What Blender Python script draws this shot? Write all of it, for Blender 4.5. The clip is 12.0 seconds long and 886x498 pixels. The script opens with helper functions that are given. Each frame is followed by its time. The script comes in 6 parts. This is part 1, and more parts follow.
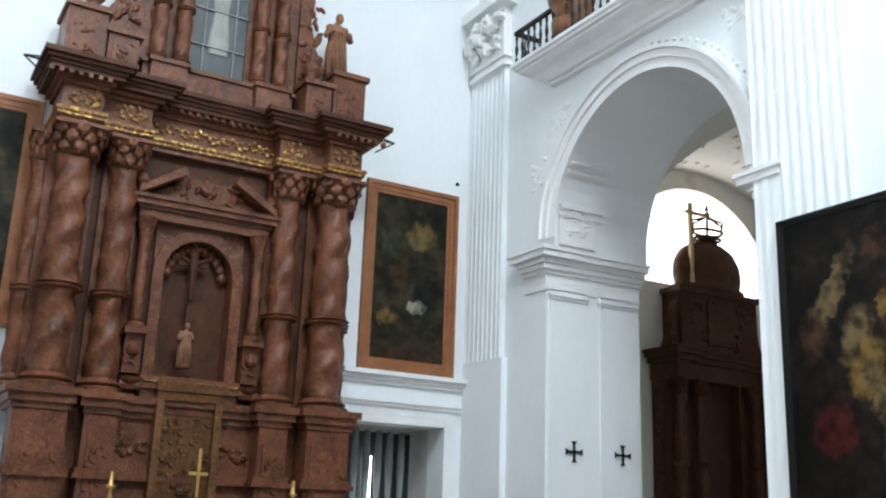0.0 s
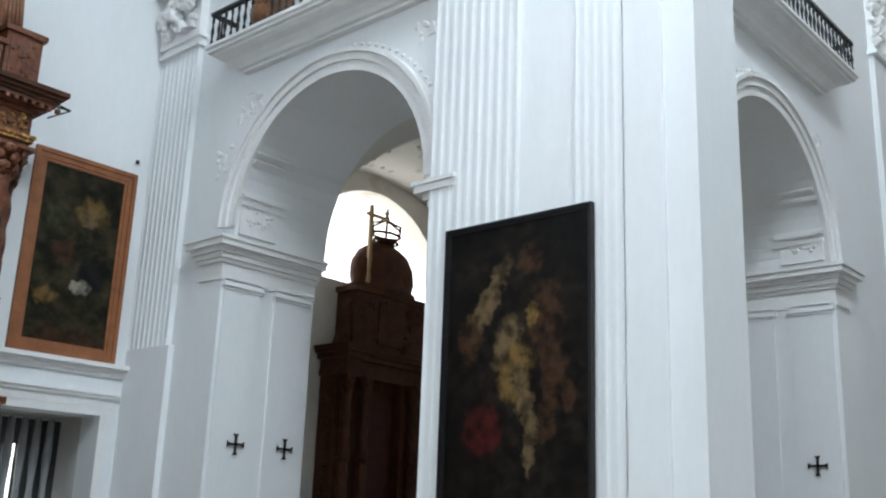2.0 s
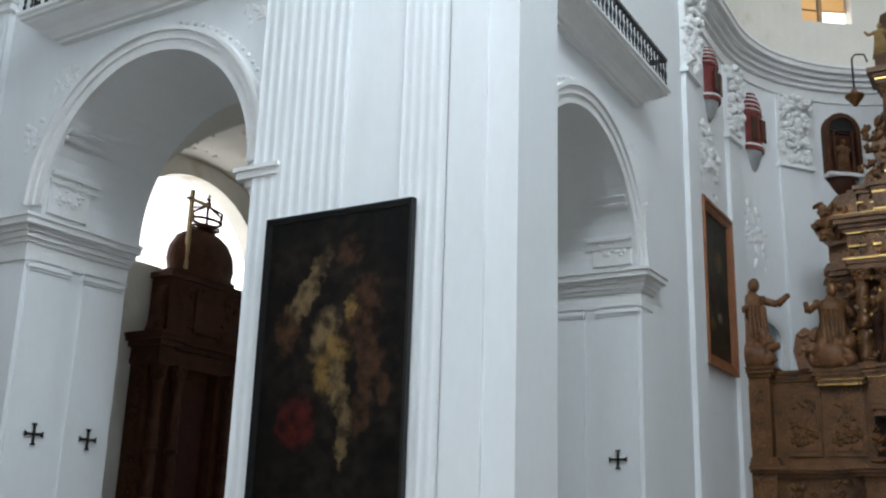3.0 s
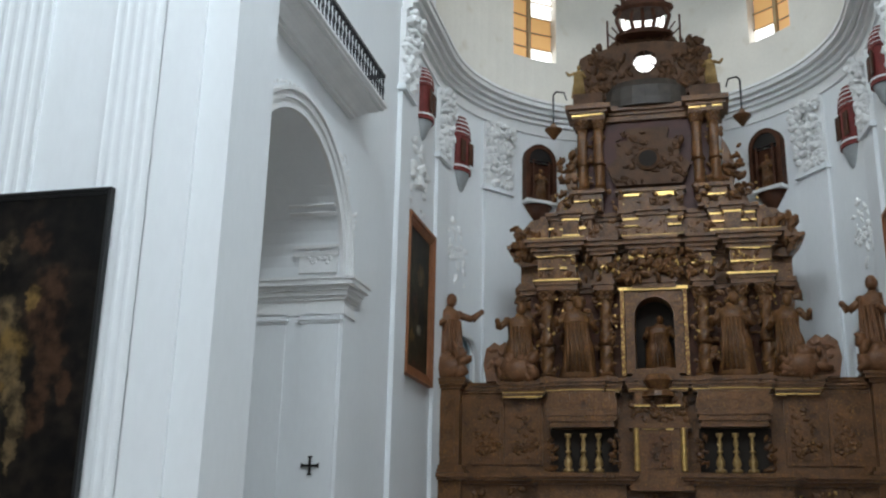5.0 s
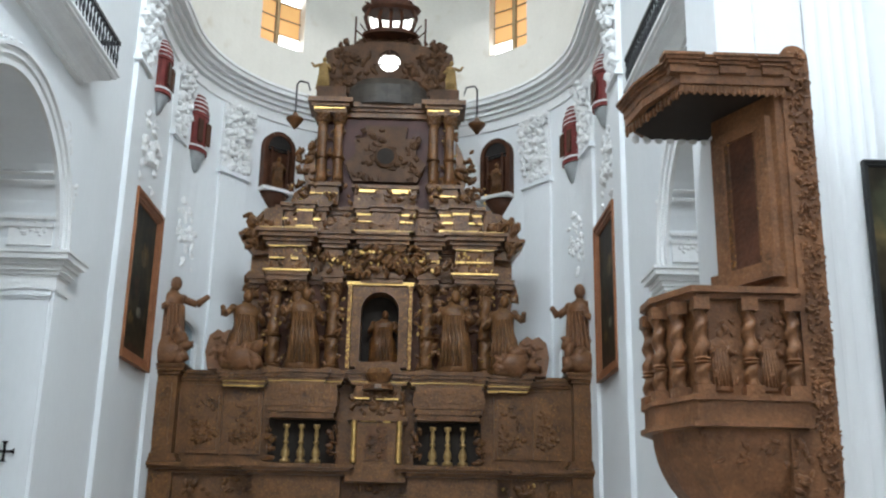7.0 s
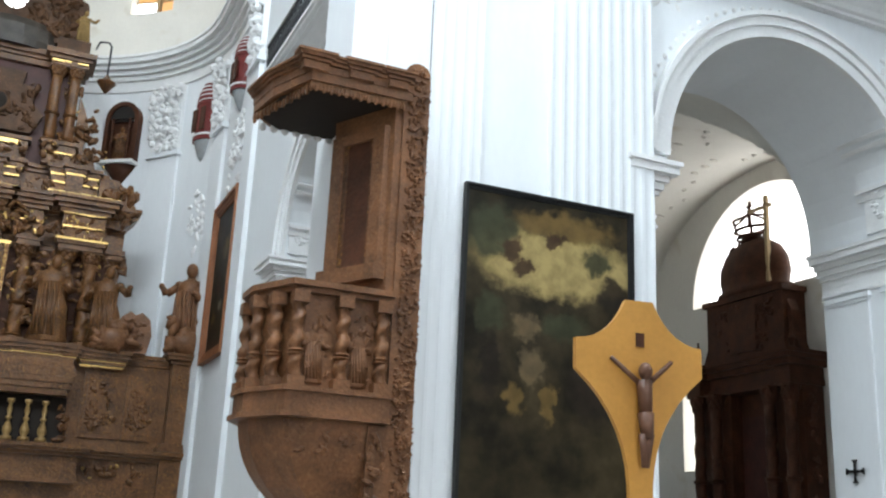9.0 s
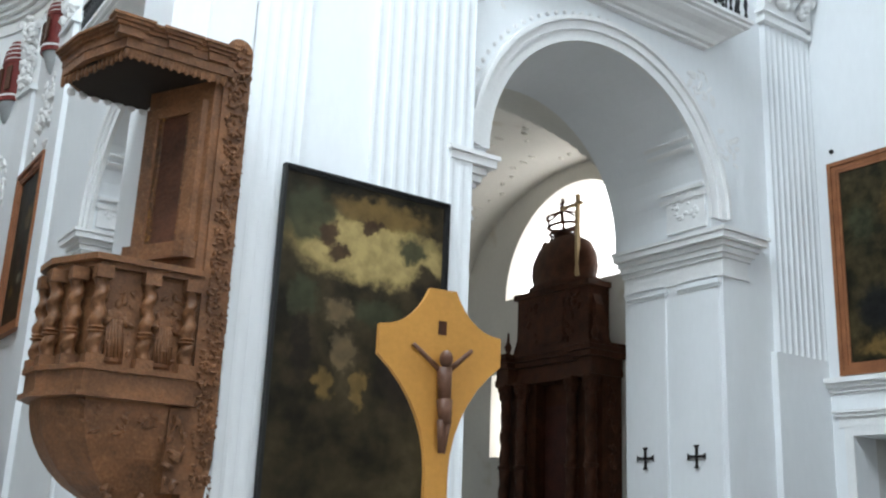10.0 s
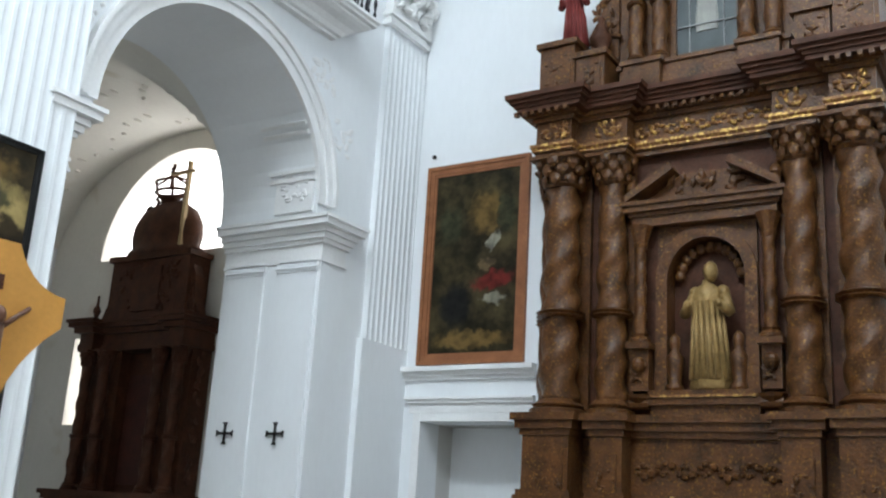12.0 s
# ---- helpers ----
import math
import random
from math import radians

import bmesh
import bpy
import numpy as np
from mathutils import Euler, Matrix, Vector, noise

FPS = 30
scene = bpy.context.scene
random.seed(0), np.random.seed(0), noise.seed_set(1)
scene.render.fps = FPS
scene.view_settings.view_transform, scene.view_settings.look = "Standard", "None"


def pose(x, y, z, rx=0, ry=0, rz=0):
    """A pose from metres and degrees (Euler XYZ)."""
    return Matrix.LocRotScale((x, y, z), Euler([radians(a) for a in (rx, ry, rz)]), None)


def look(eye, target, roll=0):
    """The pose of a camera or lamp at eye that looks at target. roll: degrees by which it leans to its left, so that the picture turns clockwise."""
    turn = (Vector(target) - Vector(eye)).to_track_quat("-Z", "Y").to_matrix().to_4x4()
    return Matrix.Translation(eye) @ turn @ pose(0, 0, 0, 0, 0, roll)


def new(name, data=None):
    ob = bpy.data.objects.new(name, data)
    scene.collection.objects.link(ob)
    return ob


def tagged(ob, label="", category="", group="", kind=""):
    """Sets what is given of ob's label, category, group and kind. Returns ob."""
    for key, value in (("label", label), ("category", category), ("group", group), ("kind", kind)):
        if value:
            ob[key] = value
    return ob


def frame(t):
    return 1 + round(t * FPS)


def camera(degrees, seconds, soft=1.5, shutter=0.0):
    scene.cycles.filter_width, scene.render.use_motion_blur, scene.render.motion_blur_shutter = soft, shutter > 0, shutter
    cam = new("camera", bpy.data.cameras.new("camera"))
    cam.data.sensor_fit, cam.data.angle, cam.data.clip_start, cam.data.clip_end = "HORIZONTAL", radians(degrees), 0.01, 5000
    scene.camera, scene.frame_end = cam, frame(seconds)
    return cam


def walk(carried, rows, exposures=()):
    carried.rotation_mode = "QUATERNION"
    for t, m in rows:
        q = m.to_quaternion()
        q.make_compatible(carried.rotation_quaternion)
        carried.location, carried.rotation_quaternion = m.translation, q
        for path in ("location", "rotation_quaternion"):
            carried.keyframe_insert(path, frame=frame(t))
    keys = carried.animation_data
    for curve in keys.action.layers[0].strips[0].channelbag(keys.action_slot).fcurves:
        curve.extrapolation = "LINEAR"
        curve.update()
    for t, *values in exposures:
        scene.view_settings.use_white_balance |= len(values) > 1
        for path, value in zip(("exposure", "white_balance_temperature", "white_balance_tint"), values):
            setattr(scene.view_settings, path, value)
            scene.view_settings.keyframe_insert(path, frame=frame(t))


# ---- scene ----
cam = camera(47.96, 12.0, soft=2.2)
TURN = [  # seconds, yaw, pitch, roll
    (0.0, 59.57, 15.15, -2.02),
    (0.5, 54.72, 15.21, -2.32),
    (1.0, 50.03, 15.19, -2.31),
    (1.5, 45.57, 15.26, -2.43),
    (2.0, 40.97, 15.47, -2.09),
    (2.5, 36.37, 15.47, -1.75),
    (3.0, 30.71, 15.40, -1.75),
    (5.0, 13.80, 16.17, -1.21),
    (5.5, 9.83, 16.09, -1.39),
    (6.0, 5.83, 16.00, -1.10),
    (6.5, 2.21, 15.95, -0.79),
    (8.5, -18.19, 16.02, -2.66),
    (9.0, -24.49, 15.91, -2.50),
    (9.5, -29.60, 15.65, -2.42),
    (10.0, -35.05, 15.52, -2.33),
    (10.5, -40.14, 15.14, -2.02),
    (11.0, -45.97, 15.01, -2.28),
    (11.5, -51.73, 15.13, -2.71),
    (12.0, -58.15, 15.32, -3.32),
]


def eye(yaw):
    """The camera is held 0.3 m before the body that turns."""
    return 0.807 - 0.3 * math.sin(radians(yaw)), 0.3 * math.cos(radians(yaw)) + 0.469, 1.6


walk(cam, [(t, pose(*eye(yaw), 90 + pitch, roll, yaw)) for t, yaw, pitch, roll in TURN],
     [(0.0, -0.25), (1.5, -0.55), (3.0, -0.86), (5.0, -0.88), (5.5, -0.75), (6.5, -0.36), (8.5, -0.27), (11.0, -0.4), (12.0, -0.32)])

# ---- the plan ----
W = 4.8        # half width of nave and chancel
YT = 9.19      # wall between transept and chapels
YC = 4.35      # centre of the crossing
E = 13.4       # transept end walls
H = 15.0       # height of the walls below the vaults
AC, AR, AS = 9.13, 1.90, 5.72       # transept arch: centre, radius, spring
CC, CR, CS = 13.85, 2.0, 5.72       # chancel arch: centre along y, radius, spring
PY = 9.0                            # pier front
PX = 3.55                           # pier side towards the nave
AY = 21.5                           # centre of the apse
WT = 1.8                            # thickness of the arch walls

# ---- light ----
world = bpy.data.worlds.new("world")
scene.world = world
world.use_nodes = True
wn = world.node_tree
sky = wn.nodes.new("ShaderNodeTexSky")
sky.sky_type, sky.sun_disc = "NISHITA", False
sky.sun_elevation, sky.sun_rotation = radians(50), radians(200)
wn.links.new(sky.outputs[0], wn.nodes["Background"].inputs[0])
wn.nodes["Background"].inputs[1].default_value = 0.12


def window_lamp(name, eye, target, w, h, power, colour):
    data = bpy.data.lights.new(name, "AREA")
    data.shape, data.size, data.size_y, data.energy, data.color = "RECTANGLE", w, h, power, colour
    ob = new(name, data)
    ob.matrix_world = look(eye, target)
    return ob


sun_data = bpy.data.lights.new("sun", "SUN")
sun_data.energy, sun_data.angle, sun_data.color = 3.0, radians(0.5), (1.0, 0.95, 0.88)
sun = new("sun", sun_data)
sun.matrix_world = look((0, 0, 0), (0.3, 0.65, -1.1))
COOL = (0.80, 0.91, 1.0)
window_lamp("facade_window_light", (0, -13.6, 8.5), (0, 10, 4.5), 6.0, 6.5, 310, COOL)
window_lamp("drum_window_light", (0, YC - 4.2, 18.6), (0, 20, 6), 5.0, 2.2, 980, COOL)
window_lamp("drum_window_light", (-4.2, YC, 18.6), (11, 6.5, 6), 5.0, 2.2, 2250, COOL)
window_lamp("drum_window_light", (4.2, YC, 18.6), (-11, 6.5, 6), 5.0, 2.2, 2450, COOL)
# added fill lamps that brighten the transept arch walls; no window is built there
for s in (-1, 1):
    window_lamp("transept_window_light", (s * 9.0, -0.35, 8.3), (s * 9.8, 9, 4.5), 5.0, 4.0, 340, COOL)
window_lamp("apse_window_light", (0, 24.6, 16.2), (0, 16, 5), 5.0, 1.6, 110, (1.0, 0.98, 0.95))


# ---- materials ----
def material(name, colour, rough=0.6, metal=0.0, vary=0.25, scale=3.0, bump=0.2, fine=40.0, second=None, amount=0.5, spread=0.12,
             second_rough=None, second_metal=None, second_scale=6.0, stretch=(1, 1, 1), gloss=0.3):
    """Noise at two scales over one colour, with patches of a second colour where given."""
    m = bpy.data.materials.new(name)
    m.use_nodes = True
    nt = m.node_tree
    b = nt.nodes["Principled BSDF"]
    co = nt.nodes.new("ShaderNodeTexCoord")
    mp = nt.nodes.new("ShaderNodeMapping")
    mp.inputs["Scale"].default_value = stretch
    nt.links.new(co.outputs["Object"], mp.inputs[0])

    def tex(s, detail=4.0):
        n = nt.nodes.new("ShaderNodeTexNoise")
        n.inputs["Scale"].default_value, n.inputs["Detail"].default_value = s, detail
        nt.links.new(mp.outputs[0], n.inputs["Vector"])
        return n.outputs["Fac"]

    big, small = tex(scale), tex(fine)
    add = nt.nodes.new("ShaderNodeMath")
    add.operation = "MULTIPLY_ADD"
    add.inputs[1].default_value = 0.6
    nt.links.new(big, add.inputs[0])
    half = nt.nodes.new("ShaderNodeMath")
    half.operation = "MULTIPLY"
    half.inputs[1].default_value = 0.4
    nt.links.new(small, half.inputs[0])
    nt.links.new(half.outputs[0], add.inputs[2])
    ramp = nt.nodes.new("ShaderNodeValToRGB")
    ramp.color_ramp.elements[0].position, ramp.color_ramp.elements[1].position = 0.3, 0.7
    ramp.color_ramp.elements[0].color = (*[c * (1 - vary) for c in colour], 1)
    ramp.color_ramp.elements[1].color = (*[min(1, c * (1 + vary)) for c in colour], 1)
    nt.links.new(add.outputs[0], ramp.inputs[0])
    out = ramp.outputs[0]
    b.inputs["Roughness"].default_value, b.inputs["Metallic"].default_value = rough, metal
    if second:
        mask = nt.nodes.new("ShaderNodeValToRGB")
        mask.color_ramp.elements[0].position, mask.color_ramp.elements[1].position = amount, min(1, amount + spread)
        nt.links.new(tex(second_scale, 6.0), mask.inputs[0])
        mix = nt.nodes.new("ShaderNodeMix")
        mix.data_type = "RGBA"
        nt.links.new(mask.outputs[0], mix.inputs["Factor"])
        nt.links.new(out, mix.inputs["A"])
        mix.inputs["B"].default_value = (*second, 1)
        out = mix.outputs["Result"]
        for socket, base, value in (("Roughness", rough, second_rough), ("Metallic", metal, second_metal)):
            if value is not None:
                mr = nt.nodes.new("ShaderNodeMapRange")
                mr.inputs["To Min"].default_value, mr.inputs["To Max"].default_value = base, value
                nt.links.new(mask.outputs[0], mr.inputs["Value"])
                nt.links.new(mr.outputs[0], b.inputs[socket])
    b.inputs["Specular IOR Level"].default_value = gloss
    nt.links.new(out, b.inputs["Base Color"])
    if bump:
        bp = nt.nodes.new("ShaderNodeBump")
        bp.inputs["Strength"].default_value, bp.inputs["Distance"].default_value = bump, 0.03
        nt.links.new(add.outputs[0], bp.inputs["Height"])
        nt.links.new(bp.outputs[0], b.inputs["Normal"])
    return m


def glow(name, colour, strength):
    m = bpy.data.materials.new(name)
    m.use_nodes = True
    b = m.node_tree.nodes["Principled BSDF"]
    b.inputs["Base Color"].default_value = (*colour, 1)
    b.inputs["Emission Color"].default_value = (*colour, 1)
    b.inputs["Emission Strength"].default_value = strength
    return m


PLASTER = material("limewash", (0.80, 0.82, 0.83), 0.85, vary=0.035, scale=0.7, bump=0.12, fine=14, second=(0.70, 0.71, 0.70), amount=0.6, spread=0.3, second_scale=0.5, stretch=(1, 1, 0.35))
STUCCO = material("white_stucco", (0.80, 0.80, 0.79), 0.8, vary=0.06, scale=3, bump=0.3, fine=25)
VAULT = material("cream_limewash", (0.74, 0.72, 0.66), 0.85, vary=0.05, scale=1.2, bump=0.15, fine=12, second=(0.60, 0.55, 0.45), amount=0.62, spread=0.15, second_scale=1.5)
# mottled limewash greyed down, with the recess's shade in its colour
RECESS_SHADE = material("recess_shade_limewash", (0.60, 0.59, 0.56), 0.85, vary=0.06, scale=0.8, bump=0.2, fine=9, second=(0.48, 0.47, 0.44), amount=0.6, spread=0.2, second_scale=0.9)
STONE = material("stone_floor", (0.32, 0.29, 0.26), 0.5, vary=0.2, scale=2, fine=18)
WOOD_RED = material("red_brown_carved_wood", (0.125, 0.043, 0.021), 0.38, vary=0.7, scale=3.5, bump=0.9, fine=24, second=(0.29, 0.130, 0.056), amount=0.55, spread=0.3, second_scale=16, gloss=0.28)
WOOD_GILT = material("worn_gilt_wood", (0.088, 0.034, 0.010), 0.36, vary=0.7, scale=4.0, bump=0.9, fine=26, second=(0.50, 0.26, 0.055), amount=0.57, spread=0.32, second_rough=0.27, second_metal=0.75, second_scale=28)
WOOD_MAIN = material("brown_gilt_wood", (0.125, 0.055, 0.020), 0.36, vary=0.75, scale=3.0, bump=1.0, fine=18, second=(0.52, 0.26, 0.06), amount=0.57, spread=0.28, second_rough=0.27, second_metal=0.7, second_scale=26)
# wood dark in itself; also stands in for shade on recessed backs
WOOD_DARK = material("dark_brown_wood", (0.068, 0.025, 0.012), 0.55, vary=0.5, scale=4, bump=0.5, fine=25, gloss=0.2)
# darker brown with dull patches, for the top of the retable
WOOD_CREST = material("darker_gilt_wood", (0.075, 0.034, 0.014), 0.5, vary=0.6, scale=4, bump=0.8, fine=24, second=(0.20, 0.10, 0.035), amount=0.6, spread=0.2, second_scale=20, gloss=0.2)
WOOD_PULPIT = material("carved_teak", (0.16, 0.07, 0.030), 0.40, vary=0.55, scale=4.5, bump=0.6, fine=35, second=(0.28, 0.142, 0.066), amount=0.55, spread=0.3, second_scale=22, gloss=0.28)
FRAME_WOOD = material("frame_wood", (0.27, 0.105, 0.045), 0.5, vary=0.3, scale=4, bump=0.3, fine=40)
FRAME_BLACK = material("black_frame_wood", (0.012, 0.012, 0.012), 0.5, vary=0.3, scale=5)
GOLD = material("old_gold_leaf", (0.62, 0.40, 0.14), 0.32, metal=0.9, vary=0.3, scale=8, bump=0.4, fine=40)
DULL_GOLD = material("dulled_gold_leaf", (0.20, 0.085, 0.025), 0.45, vary=0.4, scale=6, bump=0.5, fine=40, second=(0.60, 0.37, 0.11), amount=0.50, spread=0.12, second_rough=0.3, second_metal=0.85, second_scale=18)
FLESH = material("painted_wood_figure", (0.24, 0.11, 0.06), 0.5, vary=0.4, scale=6, bump=0.5, fine=30)
IRON = material("black_iron", (0.012, 0.012, 0.014), 0.5, vary=0.2)
BLACK = material("black_paint", (0.015, 0.013, 0.012), 0.7, vary=0.3)
MAROON = material("maroon_paint", (0.17, 0.028, 0.024), 0.55, vary=0.3, scale=6)
MAROON_DARK = material("dark_maroon_wood", (0.060, 0.018, 0.012), 0.5, vary=0.4, scale=4, bump=0.4)
YELLOW = material("yellow_varnished_board", (0.56, 0.27, 0.055), 0.5, vary=0.12, scale=3, bump=0.1, fine=50)
# near-black colour that stands in for shade in hollows and undersides
SHADE = material("painted_shade", (0.02, 0.014, 0.01), 0.8, vary=0.2)
ROBE = material("pale_gilt_robe", (0.30, 0.19, 0.07), 0.45, metal=0.2, vary=0.4, scale=7, bump=0.5, fine=30)
BLUE_PANE = material("smoky_glass_panel", (0.085, 0.10, 0.10), 0.2, vary=0.3, scale=3, bump=0.05, second=(0.2, 0.21, 0.19), amount=0.6, spread=0.2, second_scale=2.2)
PALE = material("pale_paint", (0.30, 0.30, 0.27), 0.5, vary=0.3, scale=5)
GREY_WOOD = material("grey_painted_wood", (0.30, 0.31, 0.31), 0.6, vary=0.2, scale=4)
BAR_WOOD = material("pale_ochre_wood", (0.42, 0.30, 0.16), 0.6, vary=0.2, scale=4)
BLUE_WALL = material("pale_blue_plaster", (0.36, 0.46, 0.50), 0.8, vary=0.15, scale=2)
SKY_GLOW = glow("bright_sky", (1.0, 1.0, 1.0), 4.0)
AMBER = glow("amber_window_pane", (0.86, 0.48, 0.18), 0.42)


def canvas(name, w, h, ground, shapes, seed, murk=0.5):
    """An old painting: a mottled ground and soft brushed shapes (x, z, width, height, tilt, colour) in parts of the canvas."""
    m = bpy.data.materials.new(name)
    m.use_nodes = True
    nt = m.node_tree
    b = nt.nodes["Principled BSDF"]
    b.inputs["Roughness"].default_value = 0.5
    b.inputs["Specular IOR Level"].default_value = 0.15
    co = nt.nodes.new("ShaderNodeTexCoord")

    def tex(s, detail):
        n = nt.nodes.new("ShaderNodeTexNoise")
        n.inputs["Scale"].default_value, n.inputs["Detail"].default_value = s, detail
        mp = nt.nodes.new("ShaderNodeMapping")
        mp.inputs["Location"].default_value = (seed * 3.1, seed * 1.7, seed)
        nt.links.new(co.outputs["Object"], mp.inputs[0])
        nt.links.new(mp.outputs[0], n.inputs["Vector"])
        return n

    wob = nt.nodes.new("ShaderNodeVectorMath")
    wob.operation = "MULTIPLY_ADD"
    wob.inputs[1].default_value = (0.30, 0.0, 0.30)
    shift = nt.nodes.new("ShaderNodeVectorMath")
    shift.operation = "ADD"
    shift.inputs[1].default_value = (-0.15, 0.0, -0.15)
    nt.links.new(tex(8.0, 5.0).outputs["Color"], wob.inputs[0])
    nt.links.new(co.outputs["Object"], wob.inputs[2])
    nt.links.new(wob.outputs[0], shift.inputs[0])
    ramp = nt.nodes.new("ShaderNodeValToRGB")
    ramp.color_ramp.elements[0].position, ramp.color_ramp.elements[0].color = 0.38, (*[c * 0.35 for c in ground], 1)
    ramp.color_ramp.elements[1].position, ramp.color_ramp.elements[1].color = 0.68, (*[c * 1.6 for c in ground], 1)
    nt.links.new(tex(2.2, 5.0).outputs["Fac"], ramp.inputs[0])
    out = ramp.outputs[0]
    for x, z, rx, rz, tilt, colour in shapes:
        mp = nt.nodes.new("ShaderNodeMapping")
        mp.vector_type = "TEXTURE"
        mp.inputs["Location"].default_value = ((x - 0.5) * w, 0, z * h)
        mp.inputs["Rotation"].default_value = (0, tilt, 0)
        mp.inputs["Scale"].default_value = (rx * w, 1000, rz * h)
        nt.links.new(shift.outputs[0], mp.inputs[0])
        ln = nt.nodes.new("ShaderNodeVectorMath")
        ln.operation = "LENGTH"
        nt.links.new(mp.outputs[0], ln.inputs[0])
        mr = nt.nodes.new("ShaderNodeMapRange")
        mr.interpolation_type = "SMOOTHSTEP"
        mr.inputs["From Min"].default_value, mr.inputs["From Max"].default_value = 1.15, 0.62
        mr.inputs["To Max"].default_value = 0.92
        nt.links.new(ln.outputs["Value"], mr.inputs["Value"])
        mix = nt.nodes.new("ShaderNodeMix")
        mix.data_type = "RGBA"
        nt.links.new(mr.outputs[0], mix.inputs["Factor"])
        nt.links.new(out, mix.inputs["A"])
        mix.inputs["B"].default_value = (*PAINT[colour], 1)
        out = mix.outputs["Result"]
    dirt = nt.nodes.new("ShaderNodeMix")      # brushwork and old varnish
    dirt.data_type, dirt.blend_type = "RGBA", "MULTIPLY"
    dirt.inputs["Factor"].default_value = murk
    r2 = nt.nodes.new("ShaderNodeValToRGB")
    r2.color_ramp.elements[0].position, r2.color_ramp.elements[0].color = 0.36, (0.12, 0.10, 0.08, 1)
    r2.color_ramp.elements[1].position, r2.color_ramp.elements[1].color = 0.62, (1.3, 1.25, 1.1, 1)
    nt.links.new(tex(7.0, 6.0).outputs["Fac"], r2.inputs[0])
    nt.links.new(out, dirt.inputs["A"])
    nt.links.new(r2.outputs[0], dirt.inputs["B"])
    nt.links.new(dirt.outputs["Result"], b.inputs["Base Color"])
    return m


PAINT = {"flesh": (0.12, 0.085, 0.045), "red": (0.13, 0.014, 0.012), "sky": (0.36, 0.27, 0.11), "ochre": (0.14, 0.088, 0.028), "black": (0.008, 0.008, 0.009),
         "white": (0.24, 0.23, 0.19), "brown": (0.045, 0.022, 0.012), "green": (0.04, 0.042, 0.022), "wine": (0.05, 0.007, 0.006), "dim": (0.018, 0.012, 0.008)}
CANVAS_DARK = canvas("dark_canvas", 1.9, 3.3, (0.009, 0.0065, 0.005), [
    (0.30, 0.74, 0.07, 0.17, 0.5, "flesh"), (0.44, 0.60, 0.10, 0.10, 0.3, "flesh"), (0.70, 0.66, 0.13, 0.13, 0.2, "brown"), (0.62, 0.68, 0.05, 0.04, 0, "ochre"), (0.50, 0.50, 0.12, 0.10, 0.4, "ochre"),
    (0.76, 0.52, 0.10, 0.10, 0, "brown"), (0.58, 0.40, 0.06, 0.14, -0.3, "flesh"), (0.60, 0.28, 0.045, 0.10, 0, "flesh"), (0.28, 0.32, 0.15, 0.09, 0.3, "wine"), (0.86, 0.42, 0.05, 0.05, 0, "brown"), (0.60, 0.86, 0.10, 0.05, 0, "brown"), (0.72, 0.36, 0.06, 0.10, 0, "brown"), (0.18, 0.62, 0.08, 0.08, 0, "brown")], 1, 0.85)
CANVAS_PIER = canvas("brown_canvas", 1.8, 3.1, (0.033, 0.024, 0.012), [
    (0.55, 0.80, 0.56, 0.115, 0, "sky"), (0.60, 0.93, 0.34, 0.05, 0, "ochre"), (0.14, 0.88, 0.16, 0.10, 0.3, "green"), (0.26, 0.83, 0.08, 0.05, 0, "brown"), (0.33, 0.77, 0.07, 0.03, 0, "brown"), (0.53, 0.885, 0.08, 0.03, 0, "brown"),
    (0.80, 0.83, 0.10, 0.05, 0, "green"), (0.92, 0.72, 0.14, 0.06, 0, "dim"), (0.14, 0.62, 0.10, 0.07, 0, "green"), (0.36, 0.59, 0.10, 0.04, 0, "flesh"), (0.60, 0.60, 0.16, 0.05, 0, "green"), (0.40, 0.47, 0.08, 0.07, 0, "flesh"),
    (0.30, 0.36, 0.06, 0.05, 0, "ochre"), (0.50, 0.36, 0.05, 0.07, 0, "ochre"), (0.78, 0.42, 0.16, 0.14, 0, "dim"), (0.15, 0.46, 0.07, 0.12, 0, "dim")], 2, 0.3)
CANVAS_RED = canvas("olive_canvas", 1.45, 2.8, (0.040, 0.031, 0.014), [
    (0.62, 0.82, 0.22, 0.13, 0, "ochre"), (0.20, 0.76, 0.16, 0.11, 0, "green"), (0.86, 0.80, 0.12, 0.12, 0, "green"), (0.72, 0.66, 0.05, 0.06, 0.4, "white"), (0.66, 0.53, 0.10, 0.04, 0, "flesh"), (0.72, 0.44, 0.26, 0.05, -0.2, "red"),
    (0.30, 0.32, 0.22, 0.13, 0, "black"), (0.74, 0.34, 0.14, 0.03, 0, "white"), (0.5, 0.13, 0.48, 0.05, 0, "ochre")], 3, 0.55)
CANVAS_LEFT = canvas("dusky_canvas", 1.4, 2.7, (0.028, 0.024, 0.013), [
    (0.64, 0.84, 0.20, 0.10, 0, "ochre"), (0.62, 0.80, 0.11, 0.06, 0, "flesh"), (0.22, 0.78, 0.14, 0.10, 0, "green"), (0.72, 0.47, 0.20, 0.13, 0, "black"), (0.20, 0.32, 0.15, 0.06, 0, "ochre"), (0.60, 0.40, 0.12, 0.05, 0, "white"),
    (0.36, 0.58, 0.14, 0.09, 0, "brown"), (0.5, 0.10, 0.48, 0.05, 0, "brown")], 4, 0.6)


